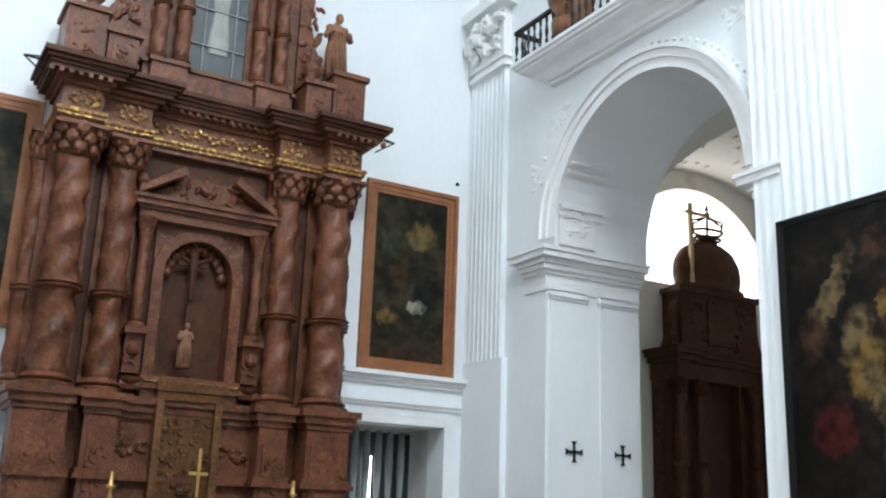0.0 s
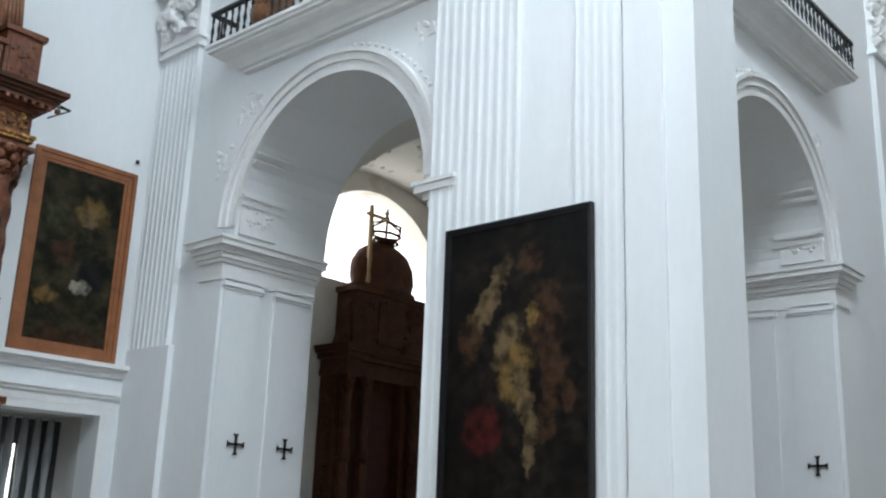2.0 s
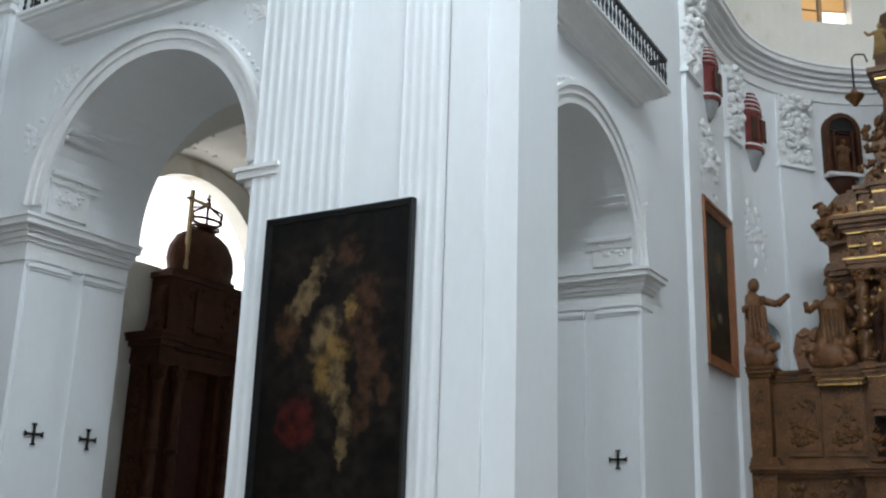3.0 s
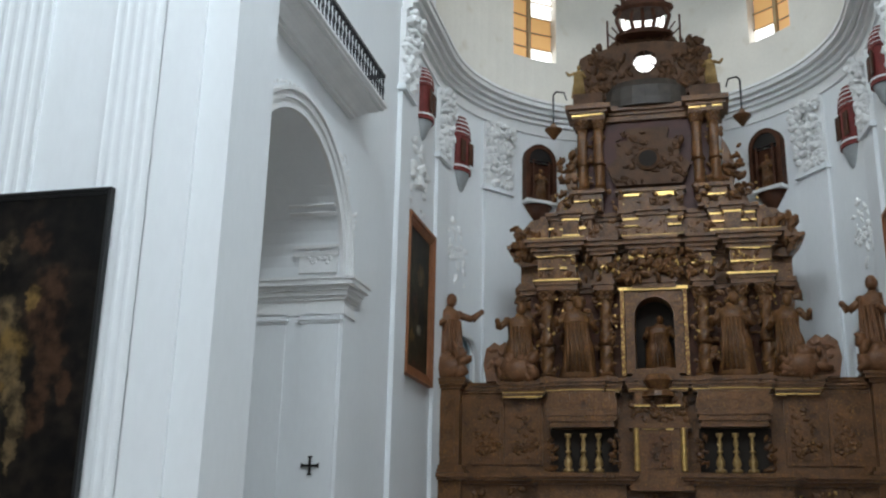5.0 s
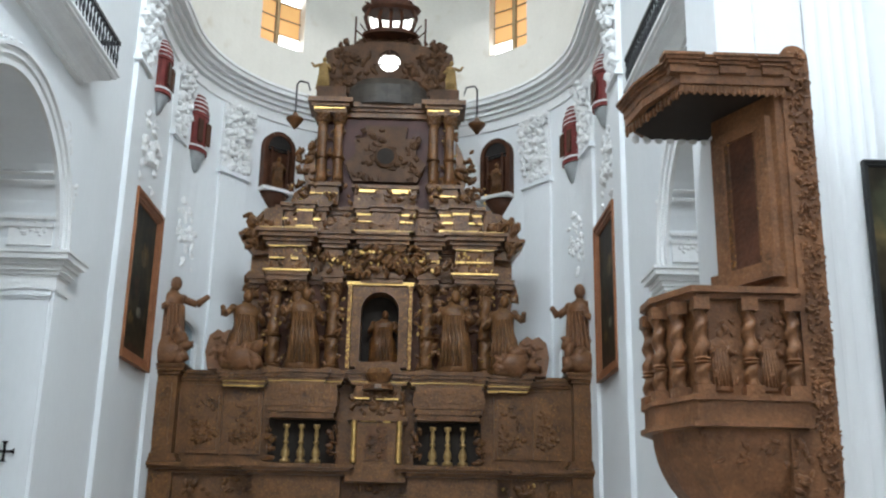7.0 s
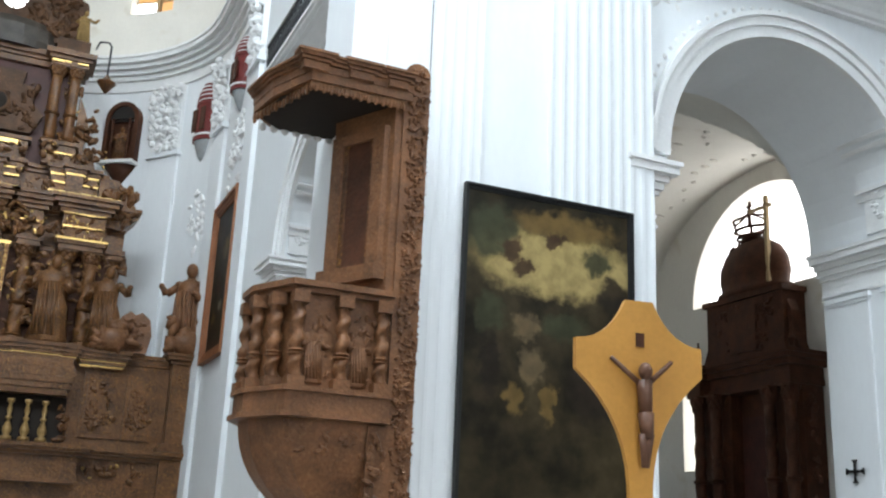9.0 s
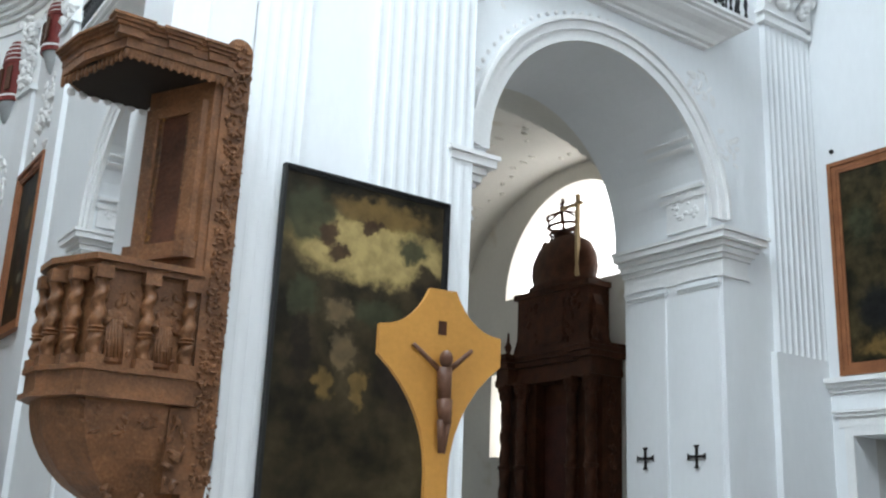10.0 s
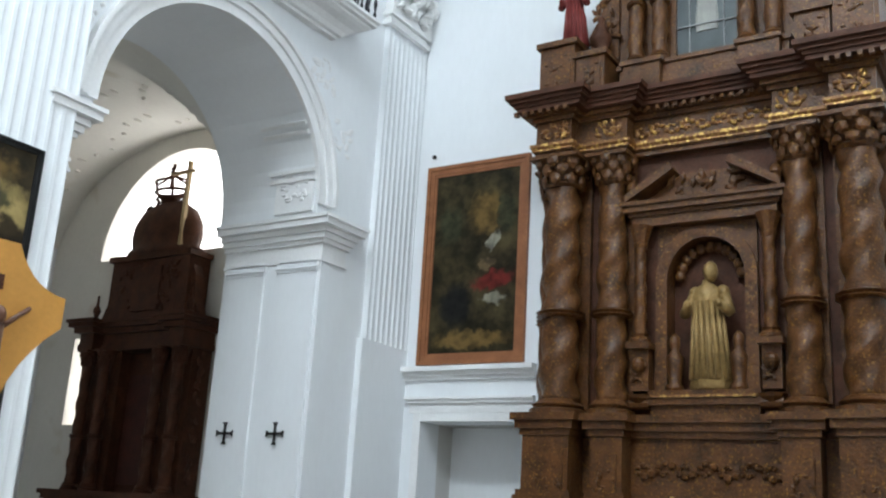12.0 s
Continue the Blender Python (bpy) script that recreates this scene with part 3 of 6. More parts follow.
    # lining takes the greyed limewash so the recess looks shaded
    part("recess_lining", mapped(bm, f), RECESS_SHADE, wall)
    for a, b in ((-0.40, 1.75), (6.9, YT - 0.08)):
        bm = bmesh.new()
        for z0, z1, o in ((3.60, 3.66, 0.05), (3.66, 3.72, 0.10), (3.72, 3.79, 0.16)):
            box(bm, a, b, E - o, E, z0, z1)
        part("sill_ledge", mapped(bm, f), STUCCO, wall)
    bm = bmesh.new()
    for z0, z1, o in ((3.12, 3.26, 0.03), (3.26, 3.31, 0.07), (3.31, 3.35, 0.10)):
        box(bm, yr0 - 0.2, yr1 + 0.17 + o, E - o, E, z0, z1)
    box(bm, yr1, yr1 + 0.13, E - 0.025, E, 0, 3.12)
    box(bm, yr0 - 0.2, yr1 + 0.13, E - 0.022, E, 3.0, 3.12)
    part("recess_moulding", mapped(bm, f), STUCCO, wall)

    # corner chapel: walls, vault, cornice, lunette and slit window
    bm = bmesh.new()
    c0, c1, rr, zs = 14.45 - 2.05, 14.45 + 2.05, 2.05, 6.1
    box(bm, c0 - 0.15, c0, E, E + 0.4, 0, H)
    box(bm, c0, c1, E, E + 0.4, 4.7, zs)
    box(bm, c0, c1 - 0.3, E, E + 0.4, 0, 4.7)
    box(bm, c1 - 0.3, 16.9, E, E + 0.4, 0, 2.95)
    box(bm, c1, 16.9, E, E + 0.4, 4.6, H)
    box(bm, c1 - 0.3, c1, E, E + 0.4, 4.6, 4.7)
    box(bm, 16.9, 18.2, E, E + 0.4, 0, H)
    pts = arc(14.45, zs, rr, 180, 0, 24)
    for a, b in zip(pts, pts[1:]):
        slab(bm, [a, b, (b[0], H), (a[0], H)], E, E + 0.4)
    for v in bm.verts:
        v.co = (s * v.co.y, v.co.x, v.co.z)
    chapel = part("wall_chapel_outer", bm, VAULT, kind="structure")
    part("wall_chapel_back", mapped(boxes((W + WT, E, 17.9, 18.2, 0, H)), across(s)), PLASTER, kind="structure")
    # groin vault: two barrels that cross
    bm = bmesh.new()
    nx, ny, x0, x1, y0, y1 = 68, 69, W + WT - 0.01, E, YT + WT - 0.01, 17.9
    grid = []
    for i in range(nx + 1):
        row = []
        for j in range(ny + 1):
            x, y = x0 + (x1 - x0) * i / nx, y0 + (y1 - y0) * j / ny
            zx = 6.1 + 2.4 * math.sqrt(max(0, 1 - ((y - 14.45) / 3.5) ** 2))
            zy = AS + math.sqrt(max(0, (AR + 0.2) ** 2 - (x - AC) ** 2))
            row.append(bm.verts.new((x, y, max(zx, zy))))
        grid.append(row)
    for i in range(nx):
        for j in range(ny):
            bm.faces.new((grid[i][j], grid[i][j + 1], grid[i + 1][j + 1], grid[i + 1][j]))
    lid = [bm.verts.new(p) for p in ((x0, y0, 9.5), (x1, y0, 9.5), (x1, y1, 9.5), (x0, y1, 9.5))]
    bm.faces.new(lid)
    vault = part("chapel_vault", mapped(bm, lambda x, y, z: (s * x, y, z)), VAULT, kind="structure", smooth=True)
    bm = bmesh.new()
    rnd = random.Random(9)
    for x in (11.6, 12.75):       # flat ribs with plaster relief on the window bay
        for k in range(34):
            a = radians(6 + 168 * k / 33)
            m = Matrix.Translation((x + rnd.uniform(-0.3, 0.3), 14.45 + 3.48 * math.cos(a), 6.1 + 2.39 * math.sin(a))) @ Matrix.Diagonal((rnd.uniform(0.04, 0.13), 0.05, 0.04, 1))
            bmesh.ops.create_icosphere(bm, subdivisions=1, radius=1, matrix=m)
    part("vault_relief", mapped(bm, lambda x, y, z: (s * x, y, z)), VAULT, vault)
    lun = thing("window_lunette", Matrix.Identity(4), "half-round chapel window full of white daylight", "window", kind="structure")
    bm = bmesh.new()
    slab(bm, arc(14.45, 6.1, 2.04, 180, 0, 24), E + 0.40, E + 0.43)
    part("pane", mapped(bm, f), SKY_GLOW, lun)
    part("pane", mapped(boxes((c1 - 0.32, 16.92, E + 0.40, E + 0.43, 2.93, 4.72)), f), SKY_GLOW, lun)

# apse: curved wall, string course, great cornice, upper wall with windows and half dome
def curved(bm, r0, r1, z0, z1, a0=0, a1=180, n=48):
    for i in range(n):
        t0, t1 = radians(a0 + (a1 - a0) * i / n), radians(a0 + (a1 - a0) * (i + 1) / n)
        q = [(r0 * math.cos(t0), AY + r0 * math.sin(t0)), (r0 * math.cos(t1), AY + r0 * math.sin(t1)), (r1 * math.cos(t1), AY + r1 * math.sin(t1)), (r1 * math.cos(t0), AY + r1 * math.sin(t0))]
        solid(bm, [(*p, z0) for p in q], [(*p, z1) for p in q])
    bmesh.ops.remove_doubles(bm, verts=bm.verts, dist=1e-4)
    return bm


apse = part("wall_apse", curved(bmesh.new(), W, W + 0.5, 0, 12.0), PLASTER, kind="structure")
WINS = [(41.5, 56.5), (84, 98), (120.5, 136.5)]       # windows of the upper wall, in degrees round the apse
bm = bmesh.new()
edges = [0] + [a for w in WINS for a in w] + [180]
for a, b in zip(edges[::2], edges[1::2]):
    curved(bm, W, W + 0.5, 12.0, 18.0, a, b, 12)
for a, b in WINS:
    low = 11.6 if a == 84 else 14.2
    curved(bm, W, W + 0.5, 12.0, low, a, b, 4) if low > 12 else None
    curved(bm, W, W + 0.5, 16.6, 18.0, a, b, 4)
part("wall_apse_upper", bm, VAULT, kind="structure")
bm = bmesh.new()
for z0, z1, o in ((11.95, 12.05, 0.06), (12.05, 12.25, 0.02), (12.25, 12.36, 0.12), (12.36, 12.47, 0.22), (12.47, 12.58, 0.34), (12.58, 12.7, 0.46), (12.7, 12.78, 0.5)):
    curved(bm, W - o, W, z0, z1)
    for s in (-1, 1):
        box(bm, *sorted((s * (W - o), s * W)), 18.8, AY, z0, z1)
part("apse_cornice", bm, STUCCO, apse, "white moulded cornice round the apse")
part("wall_chancel_upper", boxes((-W - 0.5, -W, PY + 1.2, AY, H, 18), (W, W + 0.5, PY + 1.2, AY, H, 18)), PLASTER, kind="structure")
part("ceiling_chancel", boxes((-W - 0.5, W + 0.5, PY, 27, 18, 18.3)), VAULT, kind="structure")

# the rest of the church, behind and above
part("ceiling_transept", boxes((-E - 0.5, -W, -0.5, YT + WT, H, H + 0.3), (W, E + 0.5, -0.5, YT + WT, H, H + 0.3)), PLASTER, kind="structure")
part("ceiling_nave", boxes((-W - 0.5, W + 0.5, -14.5, -0.5, 15, 15.3)), PLASTER, kind="structure")
part("ceiling_chapel", boxes((-E - 0.5, -W - 0.5, YT + WT, 18.3, H, H + 0.3), (W + 0.5, E + 0.5, YT + WT, 18.3, H, H + 0.3)), PLASTER, kind="structure")
part("wall_nave", boxes((-W - 0.5, -W, -14, -0.5, 0, 15), (W, W + 0.5, -14, -0.5, 0, 15), (-W, W, -14.5, -14, 0, 15),
                        (-E - 0.5, -W - 0.5, -1.0, -0.5, 0, H), (W + 0.5, E + 0.5, -1.0, -0.5, 0, H)), PLASTER, kind="structure")
bm = boxes((-W - 0.3, -W, -0.5, PY + 1.2, H, 20), (W, W + 0.3, -0.5, PY + 1.2, H, 20), (-W, W, -0.8, -0.5, 15, 20), (-W, W, PY, PY + 0.3, 18, 20), (-W - 0.3, W + 0.3, -0.8, PY + 1.2, 20, 20.3))
part("drum_wall", bm, PLASTER, kind="structure")
for a, b in WINS:
    win = thing("window_apse", Matrix.Identity(4), "tall apse window with amber and clear panes", "window", kind="structure")
    if a == 84:
        part("pane", curved(bmesh.new(), W + 0.3, W + 0.33, 11.6, 16.6, a, b, 4), SKY_GLOW, win)
        continue
    mid = (a + b) / 2
    for a0, a1 in ((a, mid - 0.5), (mid + 0.5, b)):
        for k in range(5):
            z0 = 14.22 + 0.48 * k
            clear = k == 0 and a0 > mid - 1 if a < 90 else (k == 0 and a0 < mid) or (k >= 3 and a0 < mid)
            part("pane", curved(bmesh.new(), W + 0.3, W + 0.33, z0, z0 + 0.44, a0 + 0.4, a1 - 0.4, 2), SKY_GLOW if clear else AMBER, win)
            part("glazing_bar", curved(bmesh.new(), W + 0.27, W + 0.335, z0 + 0.445, z0 + 0.475, a0, a1, 2), BAR_WOOD, win)
    part("mullion", curved(bmesh.new(), W + 0.24, W + 0.36, 14.2, 16.6, mid - 0.5, mid + 0.5, 1), BAR_WOOD, win)
part("facade_window", boxes((-3, 3, -13.98, -13.9, 5.2, 11.8)), SKY_GLOW, kind="structure")


# ---- side altars ----
def side_altar(m, mat, label, robed):
    """A two-storey carved altarpiece; local x along the wall, front towards -y, back at y = 0."""
    t = thing("side_altar", m, label, "altarpiece", "transept altarpieces")
    B = -0.12
    # darker wood paints the shade in the gaps between columns
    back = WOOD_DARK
    # pedestal storey: recessed centre, four column pedestals
    part("pedestal", boxes((-2.3, 2.3, -0.55, B, 0, 2.75)), mat, t)
    peds = [(-2.02, 0.34), (-1.22, 0.22), (1.22, 0.22), (2.02, 0.34)]
    for x, hw in peds:
        out = -1.0 if abs(x) > 1.5 else -0.85
        p = part("column_pedestal", boxes((x - hw, x + hw, out, -0.55, 0.45, 2.72), (x - hw - 0.06, x + hw + 0.06, out - 0.06, -0.55, 0, 0.45)), mat, t)
        part("panel", boxes((x - hw + 0.07, x + hw - 0.07, out - 0.025, out, 0.7, 2.5)), mat, p)
        part("panel_carving", lumps(bmesh.new(), x - hw + 0.1, x + hw - 0.1, out - 0.03, 0.85, 2.35, 26, 0.06, int(x * 10)), mat, p)
    segs = [(-2.36, -1.68, -1.0, B), (-1.44, -1.0, -0.85, B), (-1.0, 1.0, -0.58, B), (1.0, 1.44, -0.85, B), (1.68, 2.36, -1.0, B), (-1.7, 1.7, -0.56, B)]
    moulded("pedestal_cornice", segs, [(2.72, 2.80, 0.03), (2.80, 2.90, 0.08), (2.90, 2.99, 0.13)], mat, t)
    moulded("plinth_moulding", segs[:5], [(1.92, 1.98, 0.08), (1.98, 2.05, 0.05)], mat, t)
    part("front_carving", foliage_frieze(bmesh.new(), -0.95, 0.95, -0.57, 2.35, 0.16, 2), mat, t)
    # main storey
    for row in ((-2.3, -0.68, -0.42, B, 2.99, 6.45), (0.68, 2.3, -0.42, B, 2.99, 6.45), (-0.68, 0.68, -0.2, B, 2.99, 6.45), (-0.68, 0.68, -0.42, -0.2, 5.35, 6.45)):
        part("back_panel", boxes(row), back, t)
    for i, (x, r, y) in enumerate(((-1.98, 0.30, -0.72), (-1.26, 0.245, -0.62), (1.26, 0.245, -0.62), (2.0, 0.31, -0.72))):
        column(t, x, y, 2.99, 6.42, r, mat, 4.5, seed=i)
        part("column_backing", boxes((x - r * 1.1, x + r * 1.1, -0.5, -0.42, 2.99, 6.42)), mat, t)
    for i, x in enumerate((-2.36, 2.36)):      # slimmer columns set back at the outer edges
        column(t, x, -0.34, 2.99, 6.42, 0.16, mat, 4.5, seed=10 + i)
    # aedicule with small columns, arch, niche and pediment
    bm = bmesh.new()
    inner, outer = arc(0, 4.72, 0.52, 180, 0, 18), arc(0, 4.72, 0.68, 180, 0, 18)
    for i in range(18):
        slab(bm, [inner[i], inner[i + 1], outer[i + 1], outer[i]], -0.52, -0.2)
    box(bm, -0.68, -0.52, -0.52, -0.2, 3.3, 4.72)
    box(bm, 0.52, 0.68, -0.52, -0.2, 3.3, 4.72)
    part("niche_frame", bm, mat, t)
    bm = bmesh.new()
    slab(bm, arc(0, 4.72, 0.67, 180, 0, 18) + [(0.67, 5.45), (-0.67, 5.45)], -0.45, -0.2)
    bm.normal_update()
    bmesh.ops.triangulate(bm, faces=[f for f in bm.faces if len(f.verts) > 4])
    part("spandrel", bm, mat, t)
    # niche shade is put into the colour by a darker wood
    part("niche_back", boxes((-0.55, 0.55, -0.22, -0.19, 3.3, 5.3)), WOOD_DARK, t, "niche back in darker wood that stands for shadow")
    bm = bmesh.new()
    for k in range(11):       # scalloped shell head
        a = radians(8 + 16.4 * k)
        ball(bm, (0.42 * math.cos(a), -0.3, 4.74 + 0.42 * math.sin(a)), 0.075, 1, 0.8, 1, 8, 6)
    part("shell_carving", bm, mat, t)
    for x in (-0.86, 0.86):
        c = part("small_column", twisted(bmesh.new(), (x, -0.6, 0), 0.085, 3.98, 5.15, 4, 10), mat, t, smooth=True)
        part("capital", lathe(bmesh.new(), [(0.08, 0), (0.1, 0.06), (0.09, 0.08), (0.15, 0.26), (0.17, 0.3)], (x, -0.6, 5.12), 10), mat, c)
        part("column_base", lathe(bmesh.new(), [(0.15, 0), (0.15, 0.04), (0.1, 0.08), (0.12, 0.11)], (x, -0.6, 3.9), 10), mat, c)
        bm = boxes((x - 0.16, x + 0.16, -0.72, -0.42, 3.82, 3.9), (x - 0.12, x + 0.12, -0.62, -0.42, 3.3, 3.82))
        ball(bm, (x, -0.64, 3.62), 0.1)
        lumps(bm, x - 0.1, x + 0.1, -0.64, 3.32, 3.55, 10, 0.06, 7)
        part("carved_bracket", bm, mat, t)
        part("bracket_scroll", rod(lathe(bmesh.new(), [(0.05, 0), (0.16, 0.1), (0.18, 0.14)], (x, -0.6, 3.1), 10), (x - 0.14, -0.62, 3.14), (x + 0.14, -0.62, 3.14), 0.07), mat, t)
    moulded("niche_shelf", [(-0.7, 0.7, -0.62, -0.2)], [(3.0, 3.12, 0.0), (3.12, 3.2, 0.06), (3.2, 3.3, 0.03)], mat, t)
    moulded("aedicule_entablature", [(-0.98, 0.98, -0.62, -0.4)], [(5.42, 5.55, 0.0), (5.55, 5.6, 0.04), (5.60, 5.68, 0.1), (5.68, 5.73, 0.14)], mat, t)
    for sgn in (-1, 1):
        bm = bmesh.new()
        slab(bm, [(sgn * 1.05, 5.73), (sgn * 1.05, 5.83), (sgn * 0.42, 6.22), (sgn * 0.36, 6.12)], -0.74, -0.42)
        part("broken_pediment", bm, mat, t)
        part("finial", lathe(bmesh.new(), [(0.05, 0), (0.09, 0.05), (0.04, 0.1), (0.1, 0.2), (0.07, 0.28), (0.02, 0.33)], (sgn * 0.98, -0.6, 5.73), 10), mat, t)
    bm = slab(bmesh.new(), [(-0.9, 5.74), (0.9, 5.74), (0.3, 6.12), (-0.3, 6.12)], -0.5, -0.4)
    lumps(bm, -0.5, 0.5, -0.52, 5.8, 6.1, 24, 0.09, 3)
    part("tympanum", bm, mat, t)
    # entablature that breaks forward over the columns
    segs = [(-2.3, -1.75, -1.0, B), (-1.75, -1.0, -0.78, B), (-1.0, 1.0, -0.55, B), (1.0, 1.75, -0.78, B), (1.75, 2.3, -1.0, B)]
    moulded("architrave", segs, [(6.42, 6.48, 0.0), (6.48, 6.54, 0.02), (6.54, 6.6, 0.05)], mat, t)
    frieze = moulded("frieze", segs, [(6.6, 6.92, 0.0)], mat, t)
    part("frieze_scroll", foliage_frieze(bmesh.new(), -0.98, 0.98, -0.56, 6.76, 0.13, 5), DULL_GOLD, frieze, "gilded scroll carving")
    for x in (-2.02, 2.02):
        part("frieze_scroll", foliage_frieze(bmesh.new(), x - 0.26, x + 0.26, -1.01, 6.76, 0.11, 6), mat, frieze)
    moulded("bed_moulding", segs, [(6.92, 6.98, 0.05), (6.98, 7.04, 0.12)], mat, t)
    moulded("cornice", segs, [(7.04, 7.10, 0.22), (7.10, 7.15, 0.25), (7.15, 7.2, 0.30), (7.2, 7.27, 0.35)], WOOD_DARK, t, "dark projecting cornice")
    leaf = DULL_GOLD
    moulded("architrave_gilding", segs, [(6.50, 6.53, 0.045), (6.56, 6.60, 0.07)], leaf, t, "worn gilt fillet")
    moulded("pedestal_gilding", [(-0.62, 0.62, -0.64, -0.2)], [(3.205, 3.235, 0.07)], leaf, t, "worn gilt fillet")
    for x in (-2.0, -1.26, 1.26, 2.0):         # carved blocks over the columns
        y = -1.0 if abs(x) > 1.75 else -0.78
        part("frieze_block_carving", lumps(bmesh.new(), x - 0.2, x + 0.2, y - 0.01, 6.66, 6.9, 18, 0.055, int(x * 50)), leaf, t)
    for x0, x1, y in ((-1.0, 1.0, -0.74), (-2.55, -1.75, -1.24), (1.75, 2.55, -1.24)):      # tooth-like drops under the cornice
        k = x0
        while k < x1:
            part("cornice_drop", boxes((k, k + 0.06, y, y + 0.07, 6.985, 7.045)), mat, t)
            k += 0.13
    # attic storey
    for x, hw, top in ((-2.08, 0.28, 8.2), (-1.55, 0.22, 7.95), (1.55, 0.22, 7.95), (2.08, 0.28, 8.2)):
        b = part("attic_block", boxes((x - hw, x + hw, -0.85, B, 7.27, top - 0.08), (x - hw - 0.05, x + hw + 0.05, -0.9, B, top - 0.08, top)), mat, t)
        part("panel", lumps(boxes((x - hw + 0.06, x + hw - 0.06, -0.87, -0.85, 7.4, top - 0.16)), x - hw + 0.1, x + hw - 0.1, -0.87, 7.45, top - 0.2, 16, 0.05, int(x * 7)), mat, b)
    moulded("attic_base", [(-1.2, 1.2, -0.6, B), (-1.1, -0.55, -0.72, B), (0.55, 1.1, -0.72, B)], [(7.27, 7.68, 0.0), (7.68, 7.74, 0.04)], mat, t)
    part("attic_back", boxes((-1.3, -0.44, -0.35, B, 7.7, 11.0), (0.44, 1.3, -0.35, B, 7.7, 11.0), (-0.44, 0.44, -0.35, B, 9.6, 11.0)), mat, t)
    pane = part("glazed_panel", boxes((-0.44, 0.44, -0.3, -0.24, 7.74, 9.6)), BLUE_PANE, t, "smoky glazed panel with a pale figure behind")
    part("pale_shape", lathe(bmesh.new(), [(0.16, 0), (0.17, 0.2), (0.12, 0.7), (0.14, 0.95), (0.05, 1.1), (0.08, 1.2), (0.02, 1.35)], (0.0, -0.3, 8.2), 10, squash=0.15), PALE, pane)
    for x in (-0.25, 0.25):
        part("glazing_bar", boxes((x - 0.008, x + 0.008, -0.33, -0.3, 7.74, 9.6)), GREY_WOOD, pane)
    for z in (8.3, 8.9):
        part("glazing_bar", boxes((-0.44, 0.44, -0.335, -0.305, z - 0.008, z + 0.008)), GREY_WOOD, pane)
    for i, x in enumerate((-0.98, -0.62, 0.62, 0.98)):
        column(t, x, -0.52, 7.74, 10.2, 0.13, mat, 4.5, seed=20 + i)
    moulded("attic_cornice", [(-1.25, 1.25, -0.6, B)], [(10.2, 10.4, 0.0), (10.4, 10.5, 0.08), (10.5, 10.62, 0.16)], mat, t)
    for sgn in (-1, 1):
        bm = slab(bmesh.new(), [(sgn * x, z) for x, z in ((1.3, 7.9), (1.72, 8.05), (1.78, 8.4), (1.6, 8.7), (1.5, 9.1), (1.55, 9.5), (1.3, 9.8))], -0.42, -0.18)
        lumps(bm, min(sgn * 1.35, sgn * 1.7), max(sgn * 1.35, sgn * 1.7), -0.42, 8.0, 9.4, 26, 0.1, 31 + sgn)
        part("wing_scroll", bm, mat, t)
    return t


NARROW = Matrix.Diagonal((0.94, 1, 1, 1))
LEFT_ALTAR = pose(-E, YC + 0.08, 0, 0, 0, 90) @ NARROW
RIGHT_ALTAR = pose(E, YC, 0, 0, 0, -90) @ NARROW
side_altar(LEFT_ALTAR, WOOD_RED, "tall red-brown carved wooden altarpiece with twisted columns", False)
side_altar(RIGHT_ALTAR, WOOD_GILT, "tall worn gilt wooden altarpiece with twisted columns", True)


def statue(m, h, seed, mat, label, arm=1, spread=0.0, stout=1.0, group=""):
    ob = part("statue", figure(h, seed, arm, stout, spread), mat, smooth=True)
    ob.matrix_basis = m
    return tagged(ob, label, "statue", group)


# things on and in the transept altarpieces
statue(RIGHT_ALTAR @ pose(0.02, -0.42, 3.3), 1.62, 3, ROBE, "pale gilt carved statue standing in an altar niche", stout=0.9)
for x in (-0.42, 0.42):
    bust = part("reliquary_bust", lathe(bmesh.new(), [(0.12, 0), (0.12, 0.06), (0.08, 0.1), (0.11, 0.3), (0.12, 0.42), (0.05, 0.5), (0.075, 0.58), (0.07, 0.66), (0.02, 0.72)], (0, 0, 0), 12), WOOD_GILT, smooth=True)
    bust.matrix_basis = RIGHT_ALTAR @ pose(x, -0.5, 3.3)
    tagged(bust, "small carved wooden bust standing on an altar shelf", "bust")
statue(LEFT_ALTAR @ pose(-0.1, -0.5, 3.45), 0.62, 9, FLESH, "small gilt statuette standing low in an altar niche", stout=0.9)
bm = boxes((-0.03, 0.03, -0.03, 0.03, 0, 1.25), (-0.22, 0.22, -0.03, 0.03, 0.85, 0.92))
ball(bm, (0, -0.05, 0.98), 0.07)
rod(bm, (0, -0.05, 0.95), (0, -0.06, 0.35), 0.06, 8, 0.035)
rod(bm, (-0.2, -0.05, 0.96), (0, -0.05, 0.88), 0.025)
rod(bm, (0.2, -0.05, 0.96), (0, -0.05, 0.88), 0.025)
cruc = part("crucifix", bm, WOOD_DARK)
cruc.matrix_basis = LEFT_ALTAR @ pose(-0.06, -0.36, 4.05)
tagged(cruc, "dull gilt crucifix standing in an altar niche", "crucifix")
tab = thing("tabernacle", LEFT_ALTAR @ pose(0, -0.58, 1.6), "weathered pale gilt tabernacle frame on the altar front", "tabernacle")
for x in (-0.42, 0.42):
    part("post", boxes((x - 0.05, x + 0.05, -0.16, 0, 0, 1.5)), WOOD_MAIN, tab)
part("lintel", boxes((-0.5, 0.5, -0.2, 0, 1.5, 1.62), (-0.46, 0.46, -0.17, 0, 1.38, 1.5)), WOOD_GILT, tab)
